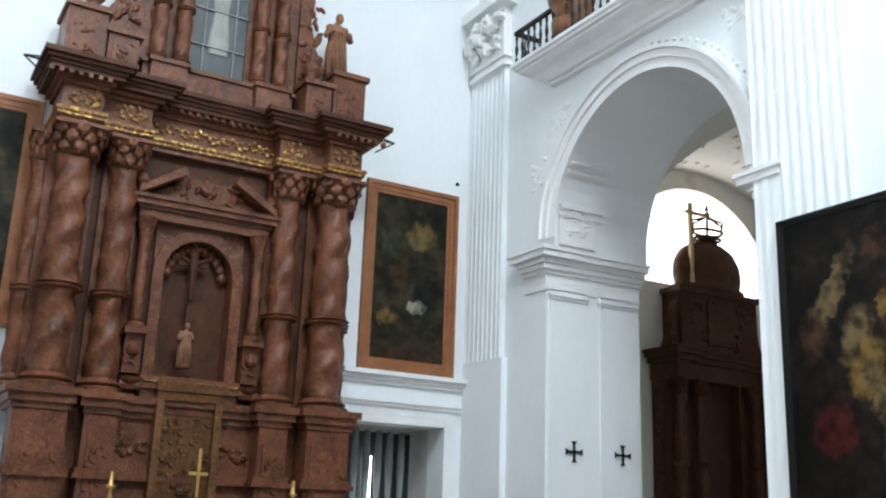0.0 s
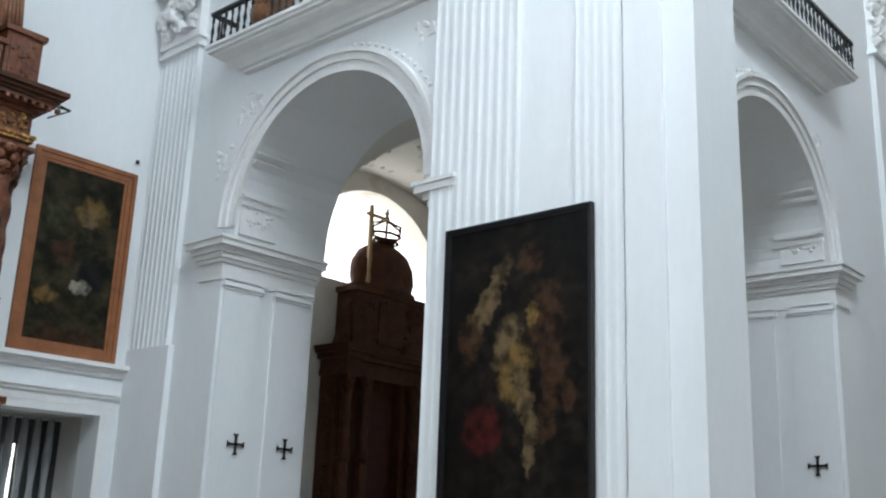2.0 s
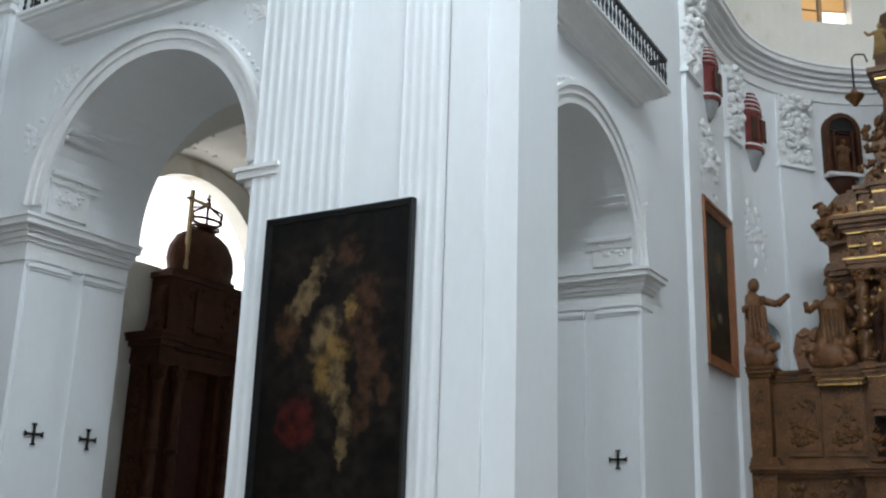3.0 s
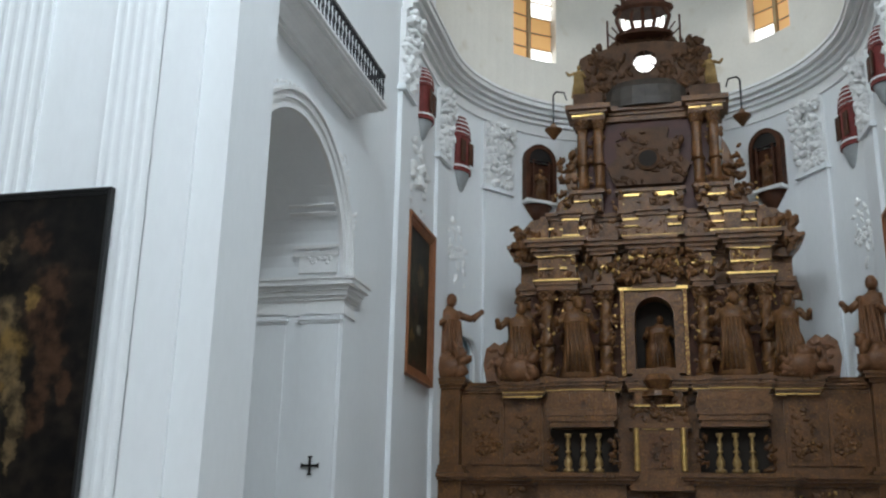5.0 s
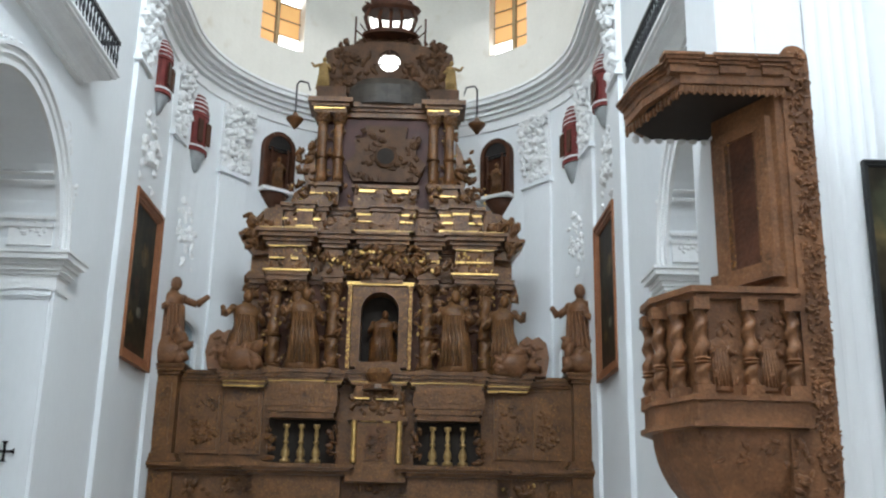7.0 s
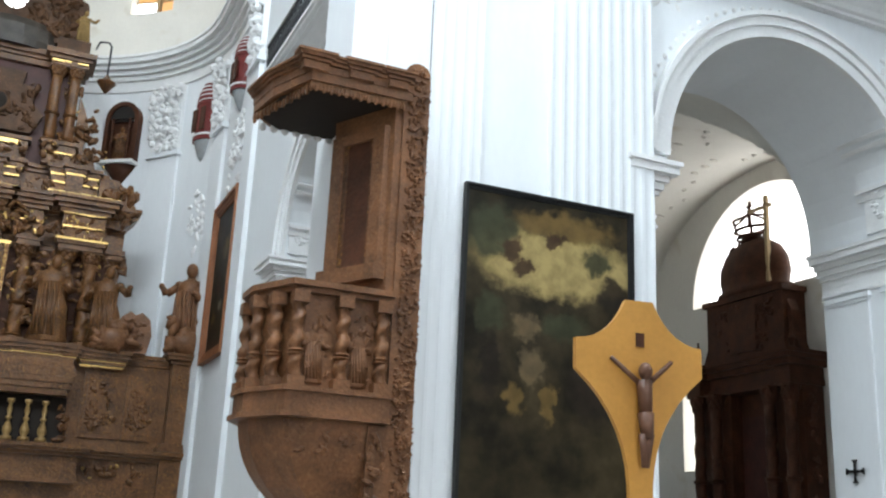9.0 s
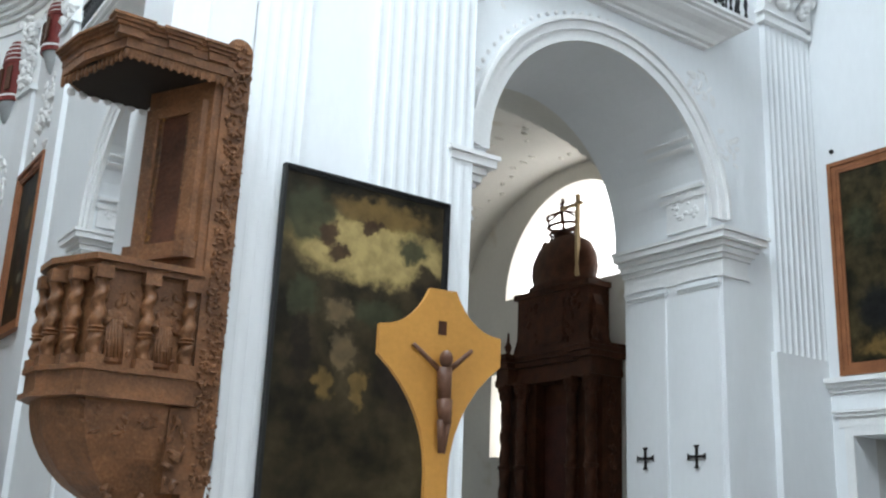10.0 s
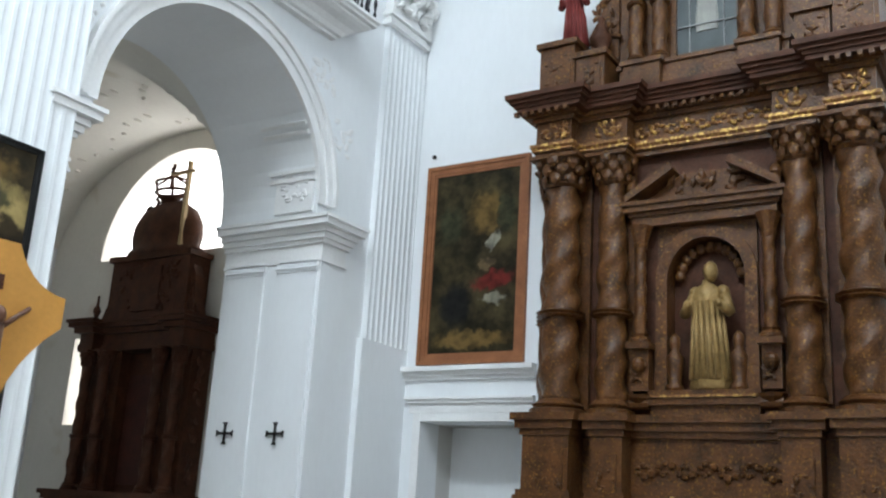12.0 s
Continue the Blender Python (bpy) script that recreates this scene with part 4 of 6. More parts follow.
part("panel", lumps(boxes((-0.37, 0.37, -0.06, 0, 0, 1.3)), -0.33, 0.33, -0.06, 0.1, 1.2, 40, 0.07, 12), WOOD_GILT, tab)
box_cross = part("altar_cross", boxes((-0.02, 0.02, -0.02, 0.02, 0, 0.62), (-0.14, 0.14, -0.015, 0.015, 0.28, 0.32)), GOLD)
box_cross.matrix_basis = LEFT_ALTAR @ pose(0.14, -0.95, 1.75)
tagged(box_cross, "slim brass cross standing before an altar", "cross")


def candlestick(m, h):
    bm = lathe(bmesh.new(), [(0.11, 0), (0.11, 0.03), (0.04, 0.09), (0.05, 0.15), (0.025, 0.2), (0.045, 0.3 * h + 0.1), (0.02, 0.4 * h + 0.1), (0.035, 0.7 * h), (0.02, 0.78 * h), (0.07, 0.82 * h), (0.03, 0.85 * h), (0.025, h)], (0, 0, 0), 10)
    ob = part("candlestick", bm, GOLD, smooth=True)
    ob.matrix_basis = m
    return tagged(ob, "slender brass candlestick standing on an altar table", "candlestick", "altar candlesticks")


for m, x in ((LEFT_ALTAR, -1.2), (LEFT_ALTAR, 1.2), (RIGHT_ALTAR, 0.0)):
    candlestick(m @ pose(x, -1.75, 1.05), 0.95)
for m in (LEFT_ALTAR, RIGHT_ALTAR):
    table = part("altar_table", courses(bmesh.new(), [(-1.9, 1.9, -2.0, -1.05)], [(0, 0.12, 0.05), (0.12, 0.95, 0), (0.95, 1.05, 0.06)]), WOOD_MAIN)
    table.matrix_basis = m
    tagged(table, "long carved wooden altar table before an altarpiece", "altar table", "transept altar tables")
statue(LEFT_ALTAR @ pose(1.92, -0.55, 8.2), 1.12, 13, FLESH, "painted carved statue standing on top of an altarpiece")
statue(RIGHT_ALTAR @ pose(-1.95, -0.55, 8.2), 1.1, 14, MAROON, "red-robed carved statue standing on top of an altarpiece")


def urn(m, mat):
    ob = part("urn", lathe(bmesh.new(), [(0.1, 0), (0.1, 0.05), (0.05, 0.1), (0.15, 0.22), (0.16, 0.3), (0.09, 0.4), (0.11, 0.44), (0.04, 0.52), (0.06, 0.58), (0.01, 0.66)], (0, 0, 0), 12), mat, smooth=True)
    ob.matrix_basis = m
    return tagged(ob, "carved wooden urn finial standing on an altarpiece", "urn", "altarpiece urns")


urn(LEFT_ALTAR @ pose(-2.0, -0.6, 8.2), WOOD_RED)
urn(RIGHT_ALTAR @ pose(-1.5, -0.6, 7.95), WOOD_DARK)
urn(LEFT_ALTAR @ pose(1.5, -0.6, 7.95), WOOD_RED)
for x, d in ((2.45, 1), (-2.45, -1)):      # iron brackets at the cornice ends
    bm = rod(bmesh.new(), (0, 0, 0), (d * 0.42, -0.1, -0.02), 0.014, 6)
    rod(bm, (d * 0.42, -0.1, -0.02), (d * 0.1, -0.05, -0.22), 0.012, 6)
    rod(bm, (0, -0.05, 0.06), (d * 0.42, -0.1, -0.02), 0.012, 6)
    br = part("iron_bracket", bm, IRON)
    br.matrix_basis = LEFT_ALTAR @ pose(x, -0.9, 7.2)
    tagged(br, "thin black iron bracket fixed to a cornice", "bracket", "iron brackets")


# ---- chapel altars ----
def chapel_altar(m):
    t = thing("chapel_altar", m, "dark brown domed altarpiece under a chapel window", "altarpiece", "chapel altarpieces")
    mat = WOOD_DARK
    part("base", boxes((-1.65, 1.65, -0.9, 0, 0, 1.6)), mat, t)
    moulded("base_cornice", [(-1.65, 1.65, -0.9, 0)], [(1.6, 1.68, 0.05), (1.68, 1.76, 0.1)], mat, t)
    for row in ((-1.5, -0.55, -0.45, 0, 1.76, 4.2), (0.55, 1.5, -0.45, 0, 1.76, 4.2), (-0.55, 0.55, -0.2, 0, 1.76, 4.2)):
        part("body_panel", boxes(row), mat, t)
    part("niche_panel", boxes((-0.5, 0.5, -0.24, -0.2, 1.9, 3.8)), MAROON_DARK, t, "dim maroon niche panel")
    for i, x in enumerate((-1.35, -0.8, 0.8, 1.35)):
        column(t, x, -0.6, 1.76, 4.2, 0.13, mat, 4.0, seed=50 + i)
    moulded("entablature", [(-1.55, -1.1, -0.75, 0), (-1.1, 1.1, -0.55, 0), (1.1, 1.55, -0.75, 0)], [(4.2, 4.3, 0.0), (4.3, 4.5, -0.02), (4.5, 4.6, 0.08), (4.6, 4.68, 0.16), (4.68, 4.74, 0.2)], mat, t)
    attic = part("attic", boxes((-1.15, 1.15, -0.5, 0, 4.74, 5.85), (-1.22, 1.22, -0.56, 0, 5.85, 5.95)), mat, t)
    part("attic_panel", lumps(boxes((-0.4, 0.4, -0.54, -0.5, 4.9, 5.7)), -0.9, 0.9, -0.5, 4.85, 5.75, 60, 0.09, 41), mat, attic)
    for sgn in (-1, 1):
        part("finial", lathe(bmesh.new(), [(0.09, 0), (0.1, 0.05), (0.04, 0.1), (0.08, 0.22), (0.03, 0.32), (0.02, 0.5)], (sgn * 1.4, -0.55, 4.74), 10), mat, t)
        bm = slab(bmesh.new(), [(sgn * x, z) for x, z in ((1.15, 4.74), (1.45, 4.8), (1.3, 5.1), (1.25, 5.5), (1.15, 5.7))], -0.4, -0.2)
        part("scroll", bm, mat, t)
        bm = lumps(bmesh.new(), min(sgn * 1.52, sgn * 1.66), max(sgn * 1.52, sgn * 1.66), -0.3, 1.9, 4.1, 30, 0.09, 60 + sgn)
        part("side_carving", bm, mat, t)
    prof = [(1.05, 0), (1.05, 0.1), (0.92, 0.14), (0.98, 0.35), (0.94, 0.6), (0.76, 0.85), (0.46, 1.0), (0.12, 1.08)]
    part("dome", lathe(bmesh.new(), prof, (0, -0.2, 5.95), 20, squash=0.4), mat, t, smooth=True)
    part("dome_crest", lumps(bmesh.new(), -0.6, 0.6, -0.3, 6.75, 6.95, 18, 0.1, 44), mat, t)
    bm = bmesh.new()
    n = 18
    for k in range(n):
        a, b = 2 * math.pi * k / n, 2 * math.pi * (k + 1) / n
        for rr, z in ((0.36, 7.06), (0.42, 7.2)):
            rod(bm, (rr * math.cos(a), -0.25 + 0.5 * rr * math.sin(a), z), (rr * math.cos(b), -0.25 + 0.5 * rr * math.sin(b), z), 0.03, 6)
        if k % 3 == 0:
            rod(bm, (0.42 * math.cos(a), -0.25 + 0.21 * math.sin(a), 7.2), (0.48 * math.cos(a), -0.25 + 0.24 * math.sin(a), 7.38), 0.03, 6)
            rod(bm, (0.48 * math.cos(a), -0.25 + 0.24 * math.sin(a), 7.38), (0, -0.25, 7.52), 0.025, 6)
    ball(bm, (0, -0.25, 7.55), 0.07)
    box(bm, -0.02, 0.02, -0.27, -0.23, 7.55, 7.75)
    box(bm, -0.07, 0.07, -0.27, -0.23, 7.64, 7.68)
    part("crown", bm, WOOD_DARK, t, "open dark crown with a small cross")
    part("crown_neck", lathe(bmesh.new(), [(0.26, 0), (0.2, 0.05), (0.3, 0.1)], (0, -0.25, 6.98), 12, squash=0.5), mat, t)
    return t


for s in (-1, 1):
    chapel_altar(pose(s * (E - 0.02), 14.45, 0, 0, 0, -s * 90) @ Matrix.Diagonal((0.86, 1, 1, 1)))
    lad = thing("wooden_cross", pose(s * (E - 0.45), 14.45 - 0.62, 6.65), "plain pale wooden cross standing behind a chapel altarpiece", "cross", "chapel crosses")
    part("upright", boxes((-0.035, 0.035, -0.035, 0.035, -6.65, 1.0)), BAR_WOOD, lad)
    part("crossbar", boxes((-0.03, 0.03, -0.12, 0.45, 0.78, 0.84)), BAR_WOOD, lad)


# ---- main altarpiece ----
RET = pose(0.03, 22.5, 0)


def main_altar():
    """The great retable; local origin on the floor in its front plane."""
    t = thing("main_altar", RET, "towering brown and gilt carved wooden retable", "altarpiece")
    mat = WOOD_MAIN
    # lower wall with end pedestals
    low = part("lower_wall", boxes((-4.5, 4.5, 0.0, 0.5, 0, 4.7)), WOOD_MAIN, t)
    moulded("lower_step", [(-4.6, 4.6, -0.25, 0.3), (-2.5, -0.65, -0.6, 0.3), (0.7, 2.6, -0.6, 0.3)], [(2.2, 2.72, -0.02), (2.72, 2.80, 0.08), (2.80, 2.86, 0.2), (2.86, 2.94, 0.26)], mat, t)
    part("lower_base", boxes((-4.5, 4.5, -0.3, 0.2, 0, 2.2)), mat, t)
    for x in (-4.58, 4.58):
        p = moulded("end_pedestal", [(x - 0.33, x + 0.33, -0.3, 0.3)], [(0, 2.95, 0.06), (2.95, 3.02, 0.16), (3.02, 3.12, 0.1), (3.12, 4.78, 0), (4.78, 4.86, 0.06), (4.86, 4.94, 0.13), (4.94, 5.0, 0.17)], mat, t)
        part("panel", lumps(boxes((x - 0.22, x + 0.22, -0.325, -0.3, 3.3, 4.6)), x - 0.18, x + 0.18, -0.32, 3.35, 4.55, 30, 0.06, int(x)), mat, p)
    # panels with carving
    for i, (a, b) in enumerate(((-4.0, -3.3), (-3.2, -2.45), (2.55, 3.3), (3.4, 4.0))):
        p = part("wall_panel", boxes((a, b, -0.06, 0, 3.15, 4.5), (a + 0.08, b - 0.08, -0.09, -0.06, 3.25, 4.4)), mat, low)
        part("panel_carving", lumps(foliage_frieze(bmesh.new(), a + 0.1, b - 0.1, -0.1, 3.5, 0.2, i), a + 0.12, b - 0.12, -0.1, 3.3, 4.3, 26, 0.07, 70 + i), mat, p)
    segs = [(-4.2, 4.2, -0.02, 0.5), (-3.3, -2.4, -0.22, 0.5), (-2.3, -0.75, -0.4, 0.5), (-2.0, -1.1, -0.5, 0.5), (0.75, 2.3, -0.4, 0.5), (1.1, 2.0, -0.5, 0.5), (2.4, 3.3, -0.22, 0.5), (-0.55, 0.65, -0.45, 0.5)]
    moulded("shelf_cornice", segs, [(4.62, 4.68, 0.0), (4.70, 4.76, 0.04), (4.76, 4.84, 0.08), (4.84, 4.92, 0.12)], mat, t)
    moulded("shelf_gilding", segs[1:], [(4.675, 4.705, 0.02)], GOLD, t, "thin gilt fillet")
    # two sarcophagus chests over near-black plates, painted as shaded openings, with three balusters
    for c in (-1.55, 1.55):
        swell = [(4.62 - 0.12 * (k + 1), 4.62 - 0.12 * k, 0.13 * math.sin(math.pi * (0.25 + 0.75 * k / 6))) for k in range(5, -1, -1)]
        part("chest", courses(bmesh.new(), [(c - 0.62, c + 0.62, -0.42, 0)], swell), mat, t)
        for dx in (-0.42, 0, 0.42):
            part("chest_plate", boxes((c + dx - 0.17, c + dx + 0.17, -0.55, -0.5, 4.44, 4.60)), mat, t)
        part("opening", boxes((c - 0.72, c + 0.72, -0.1, -0.06, 3.0, 3.9)), SHADE, t, "plate coloured as the shade behind balusters")
        for dx in (-0.32, 0, 0.32):
            part("baluster", lathe(bmesh.new(), [(0.11, 0), (0.11, 0.06), (0.05, 0.09), (0.09, 0.16), (0.085, 0.24), (0.03, 0.38), (0.065, 0.41), (0.065, 0.44), (0.03, 0.47), (0.055, 0.58), (0.03, 0.7), (0.07, 0.74), (0.07, 0.8)], (c + dx, -0.3, 2.98), 10), ROBE, t, "pale gilt turned baluster", smooth=True)
        for dx in (-0.66, 0.66):
            part("side_scroll", lumps(bmesh.new(), c + dx - 0.09, c + dx + 0.09, -0.3, 3.02, 3.8, 16, 0.09, int(10 * (c + dx))), WOOD_GILT, t, "gilt scroll bracket")
    # tabernacle in the centre
    tab = moulded("tabernacle", [(-0.5, 0.6, -0.6, 0)], [(2.6, 2.95, 0.08), (2.95, 3.85, 0), (3.85, 3.95, 0.08), (3.95, 4.6, -0.06)], mat, t)
    part("tabernacle_door", lumps(boxes((-0.18, 0.28, -0.64, -0.6, 3.05, 3.75)), -0.14, 0.24, -0.64, 3.1, 3.7, 20, 0.05, 82), WOOD_GILT, tab, "small gilt door")
    for x in (-0.42, 0.52):
        part("small_column", twisted(bmesh.new(), (x, -0.68, 0), 0.06, 2.98, 3.85, 4, 8), GOLD, tab, smooth=True)
    part("tabernacle_carving", lumps(bmesh.new(), -0.5, 0.6, -0.56, 4.0, 4.6, 60, 0.09, 81), mat, tab)
    part("tabernacle_urn", lathe(bmesh.new(), [(0.35, 0), (0.32, 0.1), (0.2, 0.16), (0.3, 0.34), (0.22, 0.46)], (0.05, -0.55, 4.5), 14), mat, tab)

    for i, (a, b, y, z0, z1, n, sz) in enumerate(((-2.4, 2.4, -0.02, 8.68, 9.1, 50, 0.09), (-2.7, -0.8, 0.05, 5.0, 6.9, 110, 0.1), (0.8, 2.7, 0.05, 5.0, 6.9, 110, 0.1), (-4.2, 4.2, -0.3, 2.3, 2.7, 60, 0.1), (-1.65, -1.0, 0.3, 9.2, 10.9, 30, 0.09), (1.0, 1.65, 0.3, 9.2, 10.9, 30, 0.09))):
        part("leaf_carving", lumps(bmesh.new(), a, b, y, z0, z1, n, sz, 500 + i, 0.6), mat, t)
        part("leaf_gilding_carving", lumps(bmesh.new(), a, b, y - 0.05, z0, z1, n // 4, sz * 0.5, 520 + i, 0.6), GOLD, t)
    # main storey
    # recessed backs in darker wood, carrying the shadow between the columns
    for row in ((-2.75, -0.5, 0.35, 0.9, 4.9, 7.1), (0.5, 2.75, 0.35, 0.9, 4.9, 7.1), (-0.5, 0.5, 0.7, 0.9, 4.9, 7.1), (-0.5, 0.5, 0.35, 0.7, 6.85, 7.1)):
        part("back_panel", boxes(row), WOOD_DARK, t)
    for i, x in enumerate((-2.35, -1.85, -1.05, 1.05, 1.85, 2.35)):
        column(t, x, 0.12, 5.02, 6.98, 0.17, mat, 3.5, seed=90 + i)
        part("column_plinth", boxes((x - 0.22, x + 0.22, -0.1, 0.4, 4.92, 5.02)), mat, t)
    # shade of the deep niche is put into this back's colour
    part("niche_back", boxes((-0.5, 0.5, 0.64, 0.68, 4.95, 6.9)), SHADE, t, "niche back with deep shade put into its colour")
    bm = bmesh.new()
    inner = arc(0, 6.38, 0.42, 180, 0, 18)
    for a, b in zip(inner, inner[1:]):
        slab(bm, [a, b, (b[0], 6.98), (a[0], 6.98)], 0.1, 0.6)
    box(bm, -0.62, -0.42, 0.1, 0.6, 5.1, 6.98)
    box(bm, 0.42, 0.62, 0.1, 0.6, 5.1, 6.98)
    frame_part = part("niche_frame", bm, mat, t)
    for sgn in (-1, 1):
        part("gilt_strip", boxes(tuple(sorted((sgn * 0.64, sgn * 0.72))) + (0.06, 0.4, 5.05, 6.95)), DULL_GOLD, frame_part, "gilt frame strip")
    part("gilt_strip", boxes((-0.75, 0.75, 0.04, 0.4, 6.95, 7.02)), GOLD, frame_part, "gilt frame strip")
    part("niche_shelf", boxes((-0.5, 0.5, 0.0, 0.6, 4.9, 5.2)), mat, t)
    for sgn in (-1, 1):
        bm = bmesh.new()
        slab(bm, [(sgn * x, z) for x, z in ((2.7, 4.95), (3.0, 5.2), (2.85, 5.8), (2.95, 6.4), (3.05, 7.0), (2.7, 7.1))], 0.5, 0.8)
        lumps(bm, min(sgn * 2.65, sgn * 3.1), max(sgn * 2.65, sgn * 3.1), 0.45, 6.7, 7.2, 24, 0.14, 100 + sgn)
        part("side_wing", bm, mat, t)
    # entablature
    segs = [(-3.0, 3.0, 0.3, 0.9), (-2.55, -1.65, -0.12, 0.9), (-1.3, -0.85, 0.0, 0.9), (0.85, 1.3, 0.0, 0.9), (1.65, 2.55, -0.12, 0.9), (-0.45, 0.5, 0.0, 0.9)]
    moulded("architrave", segs, [(6.98, 7.08, 0.0), (7.08, 7.18, 0.04)], mat, t)
    frieze = moulded("frieze", segs, [(7.18, 7.7, -0.02)], mat, t)
    part("frieze_carving", lumps(lumps(bmesh.new(), -2.5, 2.5, -0.05, 7.2, 7.65, 90, 0.11, 111, 0.9), -0.8, 0.9, -0.08, 7.1, 7.75, 50, 0.13, 112, 0.8), mat, frieze)
    part("frieze_gilding", lumps(bmesh.new(), -2.5, 2.5, -0.12, 7.22, 7.65, 42, 0.055, 113), GOLD, frieze, "gilded relief")
    moulded("cornice", segs, [(7.7, 7.78, 0.06), (7.78, 7.86, 0.12), (7.86, 7.95, 0.2), (7.95, 8.02, 0.26)], mat, t)
    moulded("cornice_gilding", [segs[1], segs[4], (-0.45, 0.5, 0.0, 0.9)], [(8.02, 8.05, 0.2)], GOLD, t, "gilt cornice edge")
    moulded("architrave_gilding", [segs[1], segs[4]], [(7.16, 7.2, 0.08)], GOLD, t, "gilt fillet")
    for sgn in (-1, 1):
        bm = bmesh.new()
        slab(bm, [(sgn * x, z) for x, z in ((2.9, 7.55), (3.2, 7.85), (3.12, 8.05), (2.95, 8.3), (2.7, 8.55), (2.3, 8.6), (2.3, 7.6))], 0.1, 0.8)
        lumps(bm, min(sgn * 2.5, sgn * 3.1), max(sgn * 2.5, sgn * 3.1), 0.1, 7.7, 8.4, 34, 0.15, 120 + sgn, 0.8)
        part("shoulder_scroll", bm, mat, t)
    # attic band
    segs = [(-2.4, 2.4, 0.3, 0.9), (-2.25, -1.3, 0.05, 0.9), (-0.6, 0.7, 0.12, 0.9), (1.3, 2.25, 0.05, 0.9), (-1.95, -1.6, -0.08, 0.9), (1.6, 1.95, -0.08, 0.9), (-0.25, 0.35, 0.0, 0.9)]
    moulded("attic", segs, [(8.02, 8.5, 0.0), (8.5, 8.58, 0.05), (8.58, 8.66, 0.1)], mat, t)
    moulded("attic_gilding", segs[2:6], [(8.46, 8.51, 0.02)], GOLD, t, "gilt fillet")
    moulded("attic_gilding", segs[3:5], [(8.13, 8.16, 0.015)], GOLD, t, "gilt fillet")
    part("attic_carving", lumps(bmesh.new(), -2.2, 2.2, 0.02, 8.1, 8.45, 60, 0.08, 131), mat, t)
    # upper storey
    part("upper_back", boxes((-1.6, 1.6, 0.4, 0.9, 8.6, 11.1)), MAROON_DARK, t, "dark maroon back panel")
    moulded("upper_base", [(-1.7, -1.05, 0.05, 0.9), (1.05, 1.7, 0.05, 0.9), (-0.7, 0.75, 0.15, 0.9)], [(8.66, 9.1, 0.0), (9.1, 9.18, 0.06)], mat, t)
    for i, x in enumerate((-1.5, -1.12, 1.12, 1.5)):
        column(t, x, 0.22, 9.18, 10.95, 0.14, mat, 0.6, seed=140 + i)
    bm = bmesh.new()
    slab(bm, [(-0.75, 9.3), (0.75, 9.3), (0.95, 9.75), (0.7, 10.0), (0.75, 10.35), (0.45, 10.4), (0.5, 10.7), (-0.5, 10.7), (-0.45, 10.4), (-0.75, 10.35), (-0.7, 10.0), (-0.95, 9.75)], 0.2, 0.42)
    lumps(bm, -0.8, 0.8, 0.2, 9.35, 10.65, 60, 0.1, 150, 0.5)
    cart = part("cartouche", bm, WOOD_CREST, t)
    bm = lathe(bmesh.new(), [(0.27, 0), (0.27, 0.06), (0.22, 0.08)], (0, 0, 0), 20)
    mapped(bm, lambda x, y, z: (x, 0.2 - z, 9.9 + y))
    part("roundel", bm, WOOD_CREST, cart)
    # flat dark disc painted as the shade inside the roundel
    bm = lathe(bmesh.new(), [(0.2, 0), (0.2, 0.02)], (0, 0, 0), 20)
    mapped(bm, lambda x, y, z: (x, 0.115 - z, 9.9 + y))
    part("roundel_hollow", bm, SHADE, cart)
    part("gilt_plate", boxes((0.15, 0.6, 0.1, 0.2, 8.98, 9.08)), GOLD, t)
    part("gilt_plate", boxes((-0.6, -0.2, 0.1, 0.2, 9.0, 9.06)), GOLD, t)
    for sgn in (-1, 1):
        bm = slab(bmesh.new(), [(sgn * x, z) for x, z in ((1.65, 8.66), (2.2, 8.7), (2.1, 9.0), (1.85, 9.2), (1.95, 9.6), (1.8, 10.1), (1.65, 10.4))], 0.3, 0.6)
        lumps(bm, min(sgn * 1.65, sgn * 2.05), max(sgn * 1.65, sgn * 2.05), 0.28, 8.8, 10.2, 30, 0.13, 155 + sgn, 0.8)
        part("wing_scroll", bm, mat, t)
    segs = [(-1.72, -0.95, 0.02, 0.9), (0.95, 1.72, 0.02, 0.9), (-0.95, 0.95, 0.3, 0.9)]
    moulded("upper_cornice", segs, [(10.95, 11.08, 0.0), (11.08, 11.16, 0.06), (11.16, 11.28, 0.14)], mat, t)
    # crest: arched gable with a round opening, rays, and an open crown
    for sgn in (-1, 1):
        part("crest_block", boxes((*sorted((sgn * 1.0, sgn * 1.7)), 0.15, 0.7, 11.28, 11.6)), WOOD_CREST, t)
        part("crest_edge_carving", lumps(bmesh.new(), min(sgn * 0.95, sgn * 1.3), max(sgn * 0.95, sgn * 1.3), 0.34, 11.6, 12.75, 26, 0.14, 165 + sgn, 0.7), WOOD_CREST, t)
    bm = bmesh.new()
    n = 24
    hole = [(0.0 + 0.27 * math.cos(2 * math.pi * k / n), 12.3 + 0.27 * math.sin(2 * math.pi * k / n)) for k in range(n)]
    rim = []
    for k in range(n):
        a = 2 * math.pi * k / n
        w = 1.5 * abs(math.cos(a)) ** 0.9 + 0.42 * abs(math.sin(a))
        hgt = 0.85 if math.sin(a) < 0 else 0.60
        rim.append((w * (1 if math.cos(a) >= 0 else -1) * min(1, abs(math.cos(a)) * 1.1 + 0.12), 12.2 + hgt * math.sin(a)))
    for k in range(n):
        slab(bm, [hole[k], hole[(k + 1) % n], rim[(k + 1) % n], rim[k]], 0.35, 0.55)
    bmesh.ops.remove_doubles(bm, verts=bm.verts, dist=1e-4)
    gable = part("crest_gable", bm, WOOD_CREST, t, "dark carved gable with a round opening")
